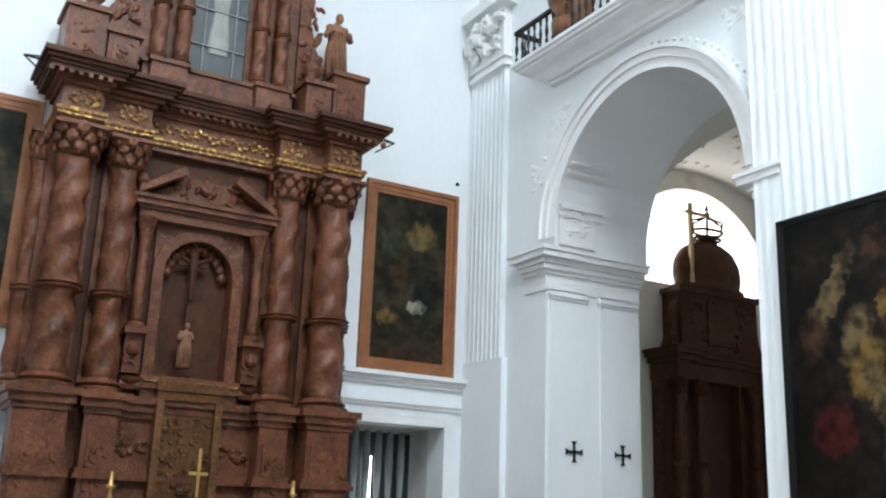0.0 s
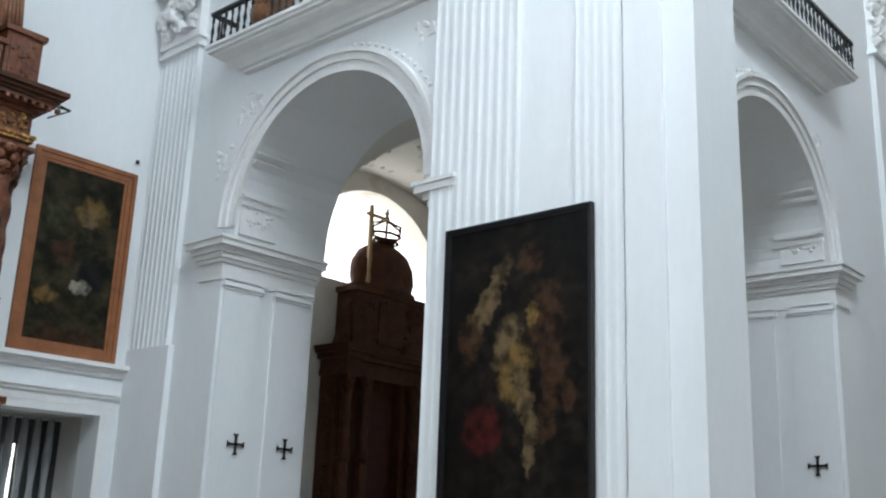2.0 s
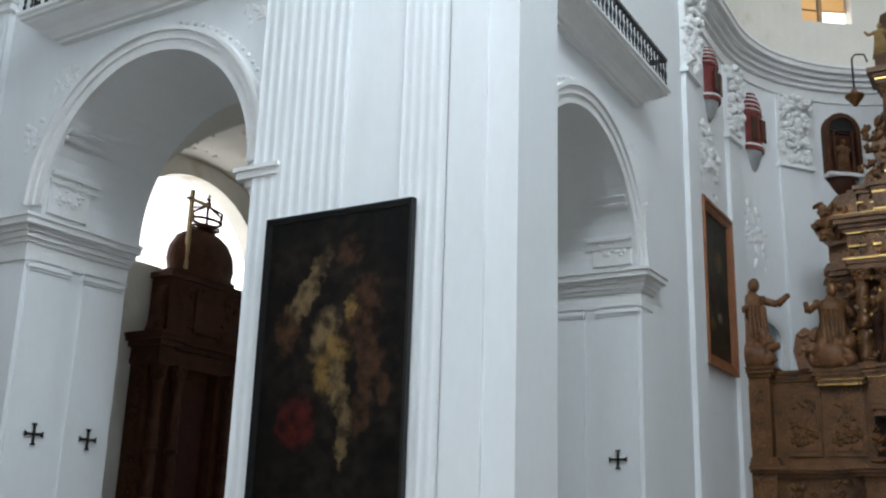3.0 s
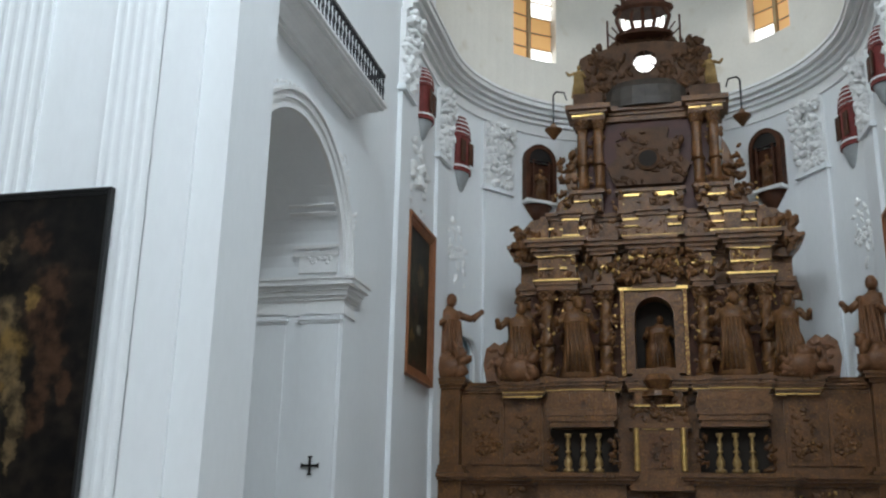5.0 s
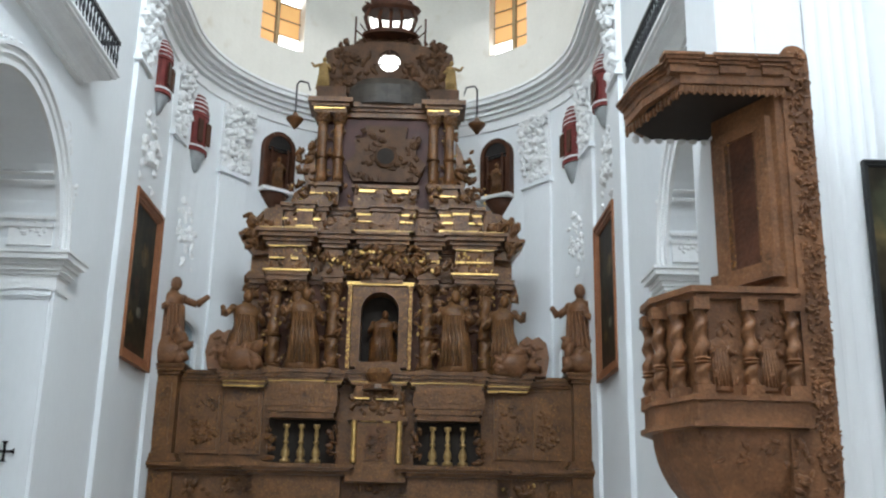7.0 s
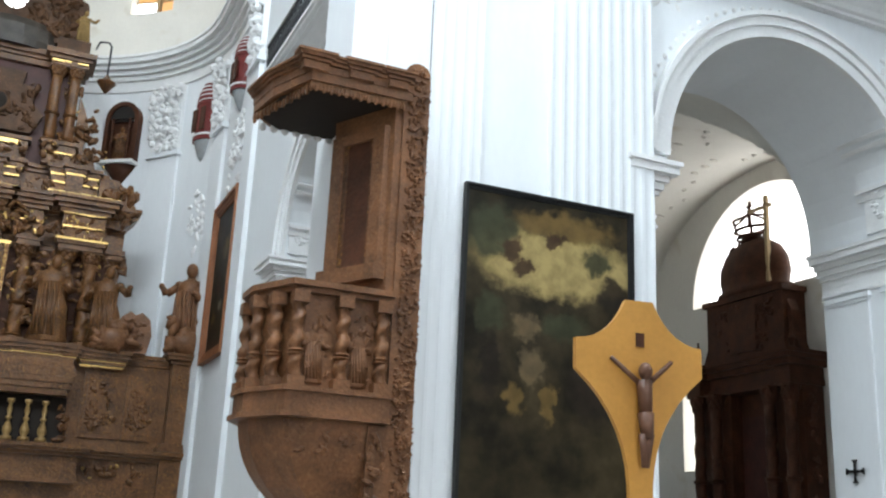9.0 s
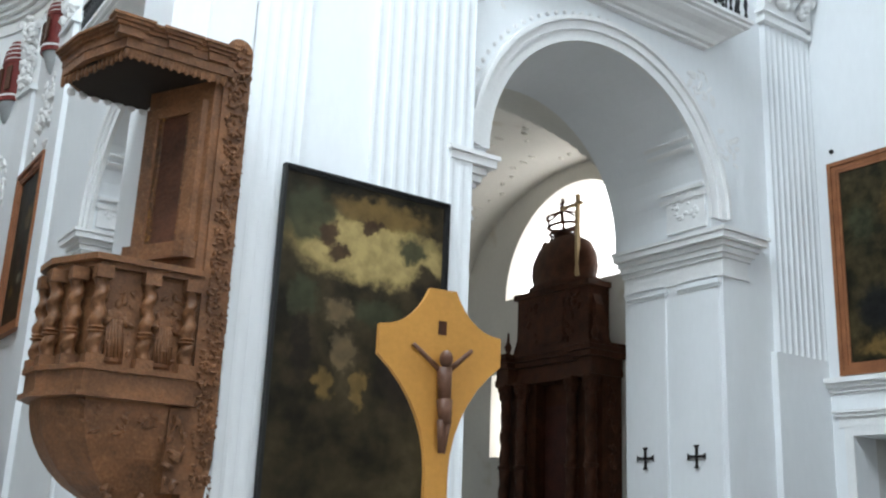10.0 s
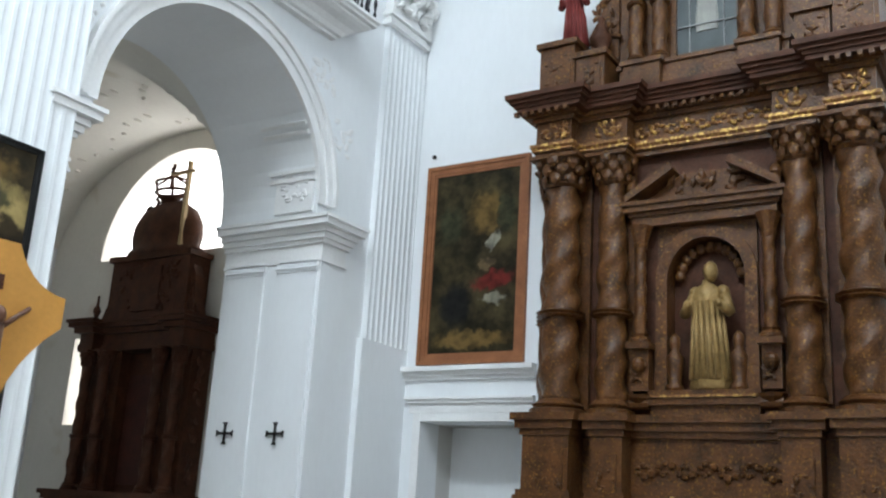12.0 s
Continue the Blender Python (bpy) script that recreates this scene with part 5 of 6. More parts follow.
    part("crest_carving", lumps(lumps(bmesh.new(), -1.35, -0.35, 0.34, 11.7, 12.5, 40, 0.12, 160, 0.6), 0.35, 1.35, 0.34, 11.7, 12.5, 40, 0.12, 161, 0.6), WOOD_CREST, gable)
    bm = bmesh.new()
    for k in range(6):       # spokes in the round opening
        a = 2 * math.pi * (k + 0.5) / 6
        rod(bm, (0.03 * math.cos(a), 0.33, 12.3 + 0.03 * math.sin(a)), (0.3 * math.cos(a), 0.33, 12.3 + 0.3 * math.sin(a)), 0.010, 6, 0.02)
    part("spokes", bm, WOOD_DARK, gable)
    part("glazed_bow", lathe(bmesh.new(), [(0.95, 0), (1.0, 0.15), (0.95, 0.4), (0.8, 0.55)], (0, 0.5, 11.25), 20, squash=0.5), material("dim_glass", (0.055, 0.045, 0.036), 0.4, vary=0.5, scale=5, bump=0.4), t, "dim glazed bow panel")
    bm = bmesh.new()
    for sgn in (-1, 1):
        for k in range(5):
            a = radians(28 + 11 * k)
            rod(bm, (sgn * 0.55 * math.cos(a), 0.45, 12.55 + 0.5 * math.sin(a)), (sgn * (1.0 - 0.03 * k) * math.cos(a), 0.45, 12.75 + 0.9 * math.sin(a)), 0.02, 6)
        rod(bm, (sgn * 0.86, 0.45, 12.7), (sgn * 0.86, 0.45, 13.5), 0.025, 6)
        rod(bm, (sgn * 1.05, 0.45, 12.55), (sgn * 1.38, 0.4, 12.6), 0.025, 6)
    part("rays", bm, WOOD_DARK, t)
    part("crest_cap", lumps(slab(bmesh.new(), [(-1.05, 12.6), (1.05, 12.6), (1.0, 12.64), (0.82, 12.78), (0.72, 12.98), (0.55, 13.04), (-0.55, 13.04), (-0.72, 12.98), (-0.82, 12.78), (-1.0, 12.64)], 0.56, 0.7), -0.9, 0.9, 0.55, 12.6, 12.95, 26, 0.1, 171), WOOD_CREST, t)
    part("lantern_base", lathe(bmesh.new(), [(0.66, 0), (0.7, 0.06), (0.56, 0.1), (0.54, 0.14)], (0, 0.5, 13.0), 18, squash=0.5), WOOD_DARK, t)
    for x in (-0.66, -0.3, 0.0, 0.3, 0.66):
        bm = bmesh.new()
        rod(bm, (x * 0.8, 0.32, 13.1), (x * 0.95, 0.28, 13.4), 0.05, 8)
        rod(bm, (x * 0.95, 0.28, 13.4), (x * 0.8, 0.34, 13.66), 0.05, 8)
        part("lantern_rib", bm, WOOD_DARK, t)
    part("lantern_cap", lumps(lathe(bmesh.new(), [(0.6, 0), (0.72, 0.06), (0.74, 0.12), (0.5, 0.2), (0.5, 0.35), (0.25, 0.46), (0.12, 0.6), (0.16, 0.7), (0.03, 0.85)], (0, 0.5, 13.64), 16, squash=0.6), -0.6, 0.6, 0.2, 13.66, 13.9, 22, 0.09, 170), WOOD_DARK, t)
    # thin gilt fillets on the broken fronts
    rnd = random.Random(77)
    for x0, x1, y, z in ((-2.55, -1.65, -0.15, 7.68), (1.65, 2.55, -0.15, 7.68), (-2.3, -1.35, 0.02, 8.3), (1.35, 2.3, 0.02, 8.3), (-0.6, 0.7, 0.08, 8.3), (-1.7, -1.05, 0.02, 8.9), (1.05, 1.7, 0.02, 8.9), (-1.3, -0.85, -0.03, 7.45),
                         (0.85, 1.3, -0.03, 7.45), (-2.5, -1.7, -0.15, 7.42), (1.7, 2.5, -0.15, 7.42), (-0.5, 0.55, -0.03, 7.62), (-3.3, -2.4, -0.25, 4.56), (2.4, 3.3, -0.25, 4.56), (-0.45, 0.5, -0.62, 4.3), (-0.3, 0.35, -0.63, 3.82), (-1.72, -0.95, 0.0, 11.02), (0.95, 1.72, 0.0, 11.02)):
        x = x0
        while x < x1 - 0.05:
            w = min(x1 - x, rnd.uniform(0.12, 0.5))
            part("gilt_fillet", boxes((x, x + w - 0.02, y - 0.02, y + 0.06, z + rnd.uniform(-0.012, 0.012), z + rnd.uniform(0.02, 0.04))), GOLD, t)
            x += w + rnd.choice((0.0, 0.0, 0.12))
    rise = ((0, 0), (7.0, 0), (8.05, 0.1), (8.66, 0.17), (11.28, 0.17), (12.2, 0.36), (20, 0.36))   # the upper storeys are a little taller
    for ob in t.children_recursive:
        for v in ob.data.vertices:
            for (za, ra), (zb, rb) in zip(rise, rise[1:]):
                if za <= v.co.z < zb:
                    v.co.z += ra + (rb - ra) * (v.co.z - za) / (zb - za)
                    break
    return t


main_altar()
# carved figures of the main altarpiece
for i, (x, y, z, h, arm, sp, st) in enumerate((
        (-1.62, 22.2, 4.92, 1.85, -1, 0.35, 1.15), (1.68, 22.2, 4.92, 1.85, -1, 0.2, 1.15), (-2.92, 22.35, 4.92, 1.78, -1, 0.5, 1.2), (2.78, 22.35, 4.92, 1.8, 1, 0.5, 1.1),
        (-4.55, 22.45, 5.0, 2.0, 1, 0.9, 0.95), (4.48, 22.45, 5.0, 2.05, -1, 0.5, 0.95))):
    statue(pose(x, y, z, 0, 0, -8 * x), h, 200 + i, WOOD_MAIN if abs(x) < 3.5 else WOOD_PULPIT, "robed carved wooden statue standing on the retable shelf", arm, sp, st, "retable statues")
statue(pose(0.12, 22.98, 5.2), 1.25, 210, WOOD_GILT, "gilt statue standing in the central niche", stout=1.5)
for x, a in ((-1.5, -1), (1.58, 1)):
    statue(pose(x - 0.05, 22.85, 11.83), 0.85, 220 + a, ROBE, "small gilt angel statue on top of the retable", a, 0.7, 1.0, "retable angels")
for x, sgn in ((-3.35, 1), (3.42, -1)):      # shields leaning on the shelf
    bm = slab(bmesh.new(), [(-0.28, 0), (0.28, 0), (0.36, 0.4), (0.3, 0.75), (0.12, 0.9), (0, 0.82), (-0.12, 0.9), (-0.3, 0.75), (-0.36, 0.4)], -0.06, 0.06)
    lumps(bm, -0.25, 0.25, -0.07, 0.1, 0.75, 16, 0.08, 230)
    ob = part("shield", bm, WOOD_PULPIT)
    ob.matrix_basis = pose(x, 22.3, 4.92, -6, 0, 0)
    tagged(ob, "carved wooden shield standing on the retable shelf", "shield", "retable shields")
for x in (-4.5, -2.95, 4.5, 3.0):            # carved clouds at the figures' feet
    bm = lumps(bmesh.new(), -0.38, 0.38, 0.0, 0.1, 0.75 if abs(x) > 4 else 0.55, 30, 0.2, int(x * 10), 0.8)
    ball(bm, (0, 0, 0.25), 0.3, 1.2, 0.7, 0.95)
    ob = part("carved_cloud", bm, WOOD_PULPIT, smooth=True)
    ob.matrix_basis = pose(x, 22.2, 5.0 if abs(x) > 4 else 4.92)
    tagged(ob, "swirling carved wooden cloud at a statue's feet", "carving", "retable clouds")
for x, d in ((-1.78, -1), (1.9, 1)):         # hanging lamps on brackets beside the crest
    lamp = thing("hanging_lamp", pose(x - 0.05, 22.75, 11.85), "dull brass sanctuary lamp hanging from an iron arm", "lamp", "sanctuary lamps")
    bm = rod(bmesh.new(), (0, 0, -0.1), (d * 0.06, 0, 0.1), 0.02, 6)
    rod(bm, (d * 0.06, 0, 0.1), (d * 0.25, 0, 0.14), 0.02, 6)
    rod(bm, (d * 0.25, 0, 0.14), (d * 0.32, 0, 0.05), 0.02, 6)
    part("arm", bm, IRON, lamp)
    part("chain", rod(bmesh.new(), (d * 0.32, 0, 0.05), (d * 0.32, 0, -0.75), 0.022, 6), IRON, lamp)
    part("bowl", lathe(bmesh.new(), [(0.03, 0), (0.1, 0.1), (0.2, 0.22), (0.21, 0.26), (0.1, 0.3), (0.05, 0.42)], (d * 0.32, 0, -1.1), 12), WOOD_GILT, lamp, smooth=True)


# ---- chancel: stucco, niches and boxes ----
def on_wall(s, y, z):
    """A pose on the chancel wall or the apse curve, front towards the nave; y runs along the straight wall."""
    if y <= AY:
        return pose(s * W, y, z, 0, 0, -s * 90)
    a = math.acos(min(1, (y - AY) / W))
    return pose(s * W * math.sin(a), y, z, 0, 0, -s * math.degrees(a))


def stucco_capital(m, w, h, seed, label="white stucco capital heaped with leaves and cherub-like lumps"):
    bm = boxes((-w / 2, w / 2, -0.12, 0.05, 0, h))
    rnd = random.Random(seed)
    for i in range(int(70 * w * h) + 14):
        z = rnd.uniform(0.02, h)
        s = rnd.uniform(0.06, 0.13)
        mm = Matrix.Translation((rnd.uniform(-w / 2, w / 2), -0.12 - 0.22 * (z / h) * rnd.random(), z)) @ Matrix.Rotation(rnd.uniform(0, 3), 4, "Y") @ Matrix.Diagonal((s, s, s * rnd.uniform(0.5, 1.2), 1))
        bmesh.ops.create_icosphere(bm, subdivisions=1, radius=1, matrix=mm)
    ob = part("stucco_capital", bm, STUCCO)
    ob.matrix_basis = m
    return tagged(ob, label.replace("cherub-like ", ""), "capital", "stucco capitals", "structure")


def stucco_relief(m, w, h, n, seed):
    ob = part("stucco_relief", foliage_frieze(lumps(bmesh.new(), -w / 2, w / 2, 0, 0, h, n, 0.13, seed, 0.45), -w / 2, w / 2, 0, h * 0.5, w * 0.4, seed), STUCCO)
    ob.matrix_basis = m
    return tagged(ob, kind="structure")


def wall_box(m, h):
    """A little bowed maroon box with a striped hood and a pointed foot."""
    t = thing("maroon_balcony_box", m, "small bowed maroon wooden box with white bands on the wall", "wall box", "maroon wall boxes")
    part("box_body", lathe(bmesh.new(), [(0.36, 0), (0.36, h * 0.42)], (0, 0, h * 0.28), 16, squash=0.8), MAROON, t, smooth=False)
    part("foot", lathe(bmesh.new(), [(0.05, 0), (0.16, h * 0.06), (0.22, h * 0.12), (0.38, h * 0.26)], (0, 0, 0), 14, squash=0.8), GREY_WOOD, t, "dull tapering foot", smooth=True)
    part("band", lathe(bmesh.new(), [(0.41, 0), (0.41, h * 0.05)], (0, 0, h * 0.24), 16, squash=0.82), MAROON, t)
    part("white_band", lathe(bmesh.new(), [(0.43, 0), (0.43, h * 0.022)], (0, 0, h * 0.29), 16, squash=0.82), STUCCO, t, "white band")
    for k in range(5):
        part("hood_slat", lathe(bmesh.new(), [(0.40 - 0.012 * k * k, 0), (0.385 - 0.012 * k * k, h * 0.042)], (0, 0, h * (0.70 + 0.058 * k)), 16, squash=0.8), MAROON, t)
        part("hood_stripe", lathe(bmesh.new(), [(0.37 - 0.012 * k * k, 0), (0.36 - 0.012 * k * k, h * 0.02)], (0, 0, h * (0.742 + 0.058 * k)), 16, squash=0.8), STUCCO, t)
    for x in (-0.2, 0.2):
        part("lattice_panel", boxes((x - 0.12, x + 0.12, -0.32, -0.28, h * 0.36, h * 0.64)), WOOD_DARK, t)
    return t


def niche_balcony(m):
    t = thing("wall_niche", m, "dark wooden arched niche box with a small carved figure", "niche", "apse niches")
    bm = bmesh.new()
    outer, inner = arc(0, 1.45, 0.40, 180, 0, 14), arc(0, 1.45, 0.30, 180, 0, 14)
    for i in range(14):
        slab(bm, [inner[i], inner[i + 1], outer[i + 1], outer[i]], -0.2, 0.1)
    box(bm, -0.4, -0.3, -0.2, 0.1, 0.45, 1.45)
    box(bm, 0.3, 0.4, -0.2, 0.1, 0.45, 1.45)
    part("frame", bm, WOOD_DARK, t)
    part("hood", slab(bmesh.new(), arc(0, 1.45, 0.3, 180, 0, 14), -0.16, -0.1), BLACK, t)
    part("back", boxes((-0.3, 0.3, -0.02, 0.02, 0.45, 1.45)), WOOD_DARK, t)
    for x in (-0.2, 0.2):
        part("post", rod(bmesh.new(), (x, -0.2, 0.5), (x, -0.2, 1.45), 0.025), WOOD_DARK, t)
    part("rail", boxes((-0.42, 0.42, -0.3, 0.05, 0.40, 0.47)), STUCCO, t, "white sill")
    part("foot", lathe(bmesh.new(), [(0.06, 0), (0.18, 0.14), (0.38, 0.4)], (0, 0, 0), 14, squash=0.7), WOOD_DARK, t, smooth=True)
    return t


for s in (-1, 1):
    for y, w, z0, top in ((19.05, 0.75, 10.4, 12.3), (22.1, 0.7, 10.1, 11.9), (24.35, 0.9, 10.05, 11.9)):
        stucco_capital(on_wall(s, y, z0 + 0.15), w, top - z0 - 0.15, int(y * 10))
        shaft = part("wall_pilaster", boxes((-w / 2, w / 2, -0.10, 0.06, 0, z0), (-w / 2 - 0.08, w / 2 + 0.08, -0.18, 0.06, z0, z0 + 0.08), (-w / 2 - 0.04, w / 2 + 0.04, -0.14, 0.06, z0 + 0.08, z0 + 0.15)), PLASTER)
        shaft.matrix_basis = on_wall(s, y, 0)
        tagged(shaft, kind="structure")
    stucco_relief(on_wall(s, 20.4, 8.35), 1.2, 1.6, 30, 5)
    stucco_relief(on_wall(s, 23.0, 7.3), 0.8, 1.7, 30, 6)
    stucco_relief(on_wall(s, 20.3, 12.75), 1.4, 1.1, 26, 7)
    wall_box(on_wall(s, 20.55, 10.05) @ Matrix.Diagonal((0.8, 0.8, 1, 1)), 1.75)
    wall_box(on_wall(s, 23.15, 9.72) @ Matrix.Diagonal((0.85, 0.62, 1.0, 1)), 2.0)
    m = on_wall(s, 25.3, 9.5) @ Matrix.Scale(1.15, 4)
    niche_balcony(m)
    statue(m @ pose(0, -0.12, 0.47), 0.8, 300 + s, WOOD_MAIN, "small carved statue standing in a wall niche", group="niche statues")
    # arched blind doorway low in the apse wall
    bm = bmesh.new()
    ring(bm, 0, 5.6, 0.55, 0.72, -0.1, 0.05, 16)
    box(bm, -0.72, -0.55, -0.1, 0.05, 0, 5.6)
    box(bm, 0.55, 0.72, -0.1, 0.05, 0, 5.6)
    door = part("door_surround", bm, STUCCO)
    door.matrix_basis = on_wall(s, 23.2, 0)
    tagged(door, kind="structure")
    bm = slab(bmesh.new(), [(-0.55, 0), (0.55, 0)] + arc(0, 5.6, 0.55, 0, 180, 14), -0.02, 0.04)
    infill = part("door_infill", bm, BLUE_WALL)
    infill.matrix_basis = on_wall(s, 23.2, 0)
    tagged(infill, kind="structure")


# ---- consecration crosses on the jambs ----
def wall_cross(m, label="black painted cross with flared ends on white plaster"):
    bm = bmesh.new()
    for k in range(4):
        q = Matrix.Rotation(k * math.pi / 2, 4, "Y")
        pts = [q @ Vector(p) for p in ((-0.018, 0, 0), (-0.018, 0, 0.11), (-0.045, 0, 0.15), (0.045, 0, 0.15), (0.018, 0, 0.11), (0.018, 0, 0))]
        solid(bm, [(p.x, -0.012, p.z) for p in pts], [(p.x, 0.004, p.z) for p in pts])
    ob = part("wall_cross", bm, BLACK)
    ob.matrix_basis = m
    return tagged(ob, label, "cross", "consecration crosses")


for s in (-1, 1):
    j = AC + 0.04 + 0.04 * s + AR + 0.2 - 0.055
    for y in (9.67, 10.58):
        wall_cross(pose(s * j, y, 2.6, 0, 0, -s * 90))
    wall_cross(pose(s * (W + 0.42), CC + CR + 0.2 - 0.055, 2.66))


# ---- paintings ----
def painting(m, w, h, fw, frame_mat, canvas_mat, label, deep=0.07):
    """Frame of four mitred rails and a canvas; hung at its lower edge's centre, front towards -y."""
    t = thing("painting", m, label, "painting")
    for x0, z0, x1, z1, nx, nz in ((0, 0, w, 0, 0, 1), (w, 0, w, h, -1, 0), (w, h, 0, h, 0, -1), (0, h, 0, 0, 1, 0)):
        bm = bmesh.new()
        dx, dz = (1 if x1 > x0 else -1 if x1 < x0 else 0), (1 if z1 > z0 else -1 if z1 < z0 else 0)
        for o0, o1, d in ((0, fw * 0.35, deep), (fw * 0.35, fw * 0.75, deep * 0.7), (fw * 0.75, fw, deep * 0.5)):
            q = []
            for (x, z), sg in (((x0, z0), 1), ((x1, z1), -1)):
                for o in ((o0, o1) if sg > 0 else (o1, o0)):
                    q.append((x + nx * o + dx * sg * o - w / 2, z + nz * o + dz * sg * o))
            slab(bm, q, -d, 0)
        part("frame_rail", bm, frame_mat, t)
    part("canvas", boxes((-w / 2 + fw - 0.01, w / 2 - fw + 0.01, -0.02, 0, fw - 0.01, h - fw + 0.01)), canvas_mat, t)
    return t


painting(pose(-5.66, PY - 0.02, 1.5), 1.96, 3.34, 0.06, FRAME_BLACK, CANVAS_DARK, "large dark old painting in a thin black frame on a pier")
painting(pose(5.71, PY - 0.02, 1.70), 1.92, 3.16, 0.05, FRAME_BLACK, CANVAS_PIER, "large golden-brown old painting in a thin black frame on a pier")
painting(pose(-E, 8.02, 3.80, 0, 0, 90), 1.72, 3.10, 0.2, FRAME_WOOD, CANVAS_LEFT, "dark old painting in a broad red-brown wooden frame")
painting(pose(-E, 1.3, 3.80, 0, 0, 90), 1.76, 3.16, 0.2, FRAME_WOOD, CANVAS_LEFT, "dark old painting in a broad red-brown wooden frame")
painting(pose(E, 7.99, 3.82, 0, 0, -90), 1.79, 3.12, 0.17, FRAME_WOOD, CANVAS_RED, "old painting with a red drapery in a broad wooden frame")
for s in (-1, 1):
    painting(pose(s * (W - 0.02), 20.5, 4.7, 0, 0, -s * 90), 2.1, 3.38, 0.22, FRAME_WOOD, CANVAS_LEFT, "dark old painting in a wooden frame on the chancel wall", deep=0.12)
for x, y in ((E, 8.81), (-E, 8.86)):
    kn = part("trim_boss", ball(bmesh.new(), (0, 0, 0), 0.035), BLACK)
    kn.matrix_basis = pose(x - math.copysign(0.03, x), y, 7.13)
    tagged(kn, kind="structure")

# ---- barred window in the recess ----
win = thing("window_recess", pose(-E - 0.9, 7.93, 0, 0, 0, 90), "recessed window with pale turned wooden bars", "window", kind="structure")
part("pane", boxes((-0.83, 0.83, 0.2, 0.23, 0.9, 2.95)), material("dusky_glass", (0.045, 0.055, 0.055), 0.2, vary=0.2), win)
# not real shutters: two glowing strips added as bright slits of daylight
part("shutter", boxes((-0.76, -0.66, 0.1, 0.14, 0.9, 2.55), (-0.02, 0.08, 0.1, 0.14, 0.9, 2.55)), SKY_GLOW, win)
for k in range(7):
    x = -0.70 + 0.21 * k
    part("bar", lathe(bmesh.new(), [(0.06, 0), (0.05, 0.2), (0.065, 0.6), (0.045, 1.0), (0.065, 1.5), (0.05, 2.05)], (x, 0, 0.9), 10), GREY_WOOD, win, smooth=True)


# ---- pulpit ----
def pulpit():
    t = thing("pulpit", pose(0, 0, 0), "carved reddish teak pulpit with a sounding board on a pier", "pulpit")
    mat = WOOD_PULPIT
    N, F = 8.38, 9.5            # near and far
    bx = 3.86                   # face of the back board
    # casing against the pier with a rounded top
    pts = [(bx, 1.2), (3.98, 1.2), (4.09, 2.0), (4.1, 5.5)] + arc(3.98, 5.55, 0.12, 0, 180, 8) + [(bx, 5.4)]
    part("casing", slab(bmesh.new(), pts, N, PY + 0.05), mat, t)
    part("edge_carving", lumps(bmesh.new(), bx + 0.05, 4.07, N - 0.01, 1.8, 5.6, 520, 0.026, 400, 0.8), mat, t)
    part("scalloped_edge", lumps(bmesh.new(), 4.09, 4.11, N + 0.03, 1.7, 5.5, 160, 0.018, 401), mat, t)
    # back board with a framed panel, facing the nave
    G = 9.08                    # where the slanting back board meets the pier
    slant = lambda x, y, z: (x - 0.5 * (y - N), y, z)
    part("back_board", mapped(boxes((bx - 0.05, bx + 0.02, N + 0.03, G, 2.4, 5.3)), slant), mat, t)
    fr = part("panel_frame", mapped(boxes((bx - 0.1, bx - 0.05, N + 0.08, N + 0.2, 3.75, 5.05), (bx - 0.1, bx - 0.05, G - 0.16, G - 0.04, 3.75, 5.05), (bx - 0.15, bx - 0.05, N + 0.05, G - 0.02, 3.64, 3.78), (bx - 0.1, bx - 0.05, N + 0.2, G - 0.16, 4.95, 5.05)), slant), mat, t)
    part("inner_moulding", mapped(boxes((bx - 0.08, bx - 0.05, N + 0.2, N + 0.24, 3.78, 4.95), (bx - 0.08, bx - 0.05, G - 0.2, G - 0.16, 3.78, 4.95)), slant), WOOD_GILT, fr)
    part("panel", mapped(boxes((bx - 0.065, bx - 0.05, N + 0.24, G - 0.2, 3.78, 4.95)), slant), WOOD_DARK, fr)
    # basket: five-sided, with panels between twisted columns
    plan = [(bx, N), (3.05, N), (2.83, N + 0.42), (2.83, F - 0.35), (3.05, F), (bx, F)]
    def tier(z0, z1, o):
        q = []
        for i, (x, y) in enumerate(plan):
            q.append((x - (o if i not in (0, 5) else 0), y + (-o if i < 2 else o if i > 3 else 0)))
        bm = bmesh.new()
        solid(bm, [(*p, z0) for p in q], [(*p, z1) for p in q])
        return bm
    body = part("basket", tier(2.66, 3.43, -0.05), mat, t)
    for nm, z0, z1, o in (("parapet_rail", 3.43, 3.47, 0.02), ("parapet_rail", 3.47, 3.52, 0.07), ("base_moulding", 2.62, 2.66, 0.09), ("base_band", 2.46, 2.62, 0.06), ("base_moulding", 2.42, 2.46, 0.10)):
        part(nm, tier(z0, z1, o), mat, t)
    for x, y in ((3.78, N), (3.44, N), (3.06, N), (2.93, N + 0.2), (2.83, N + 0.42), (2.83, F - 0.35)):
        c = part("small_column", twisted(bmesh.new(), (x, y, 0), 0.056, 2.74, 3.33, 3.5, 12, 0.22), mat, body, smooth=True)
        part("capital", boxes((x - 0.065, x + 0.065, y - 0.065, y + 0.065, 3.33, 3.43)), mat, c)
        part("column_base", boxes((x - 0.07, x + 0.07, y - 0.07, y + 0.07, 2.66, 2.74)), mat, c)
        part("column_ring", lathe(bmesh.new(), [(0.05, 0), (0.075, 0.015), (0.05, 0.03), (0.07, 0.045), (0.05, 0.06)], (x, y, 2.9), 10), mat, c)
    for x in (3.21, 3.6):
        bm = figure(0.5, int(x * 100), 1, 0.9)
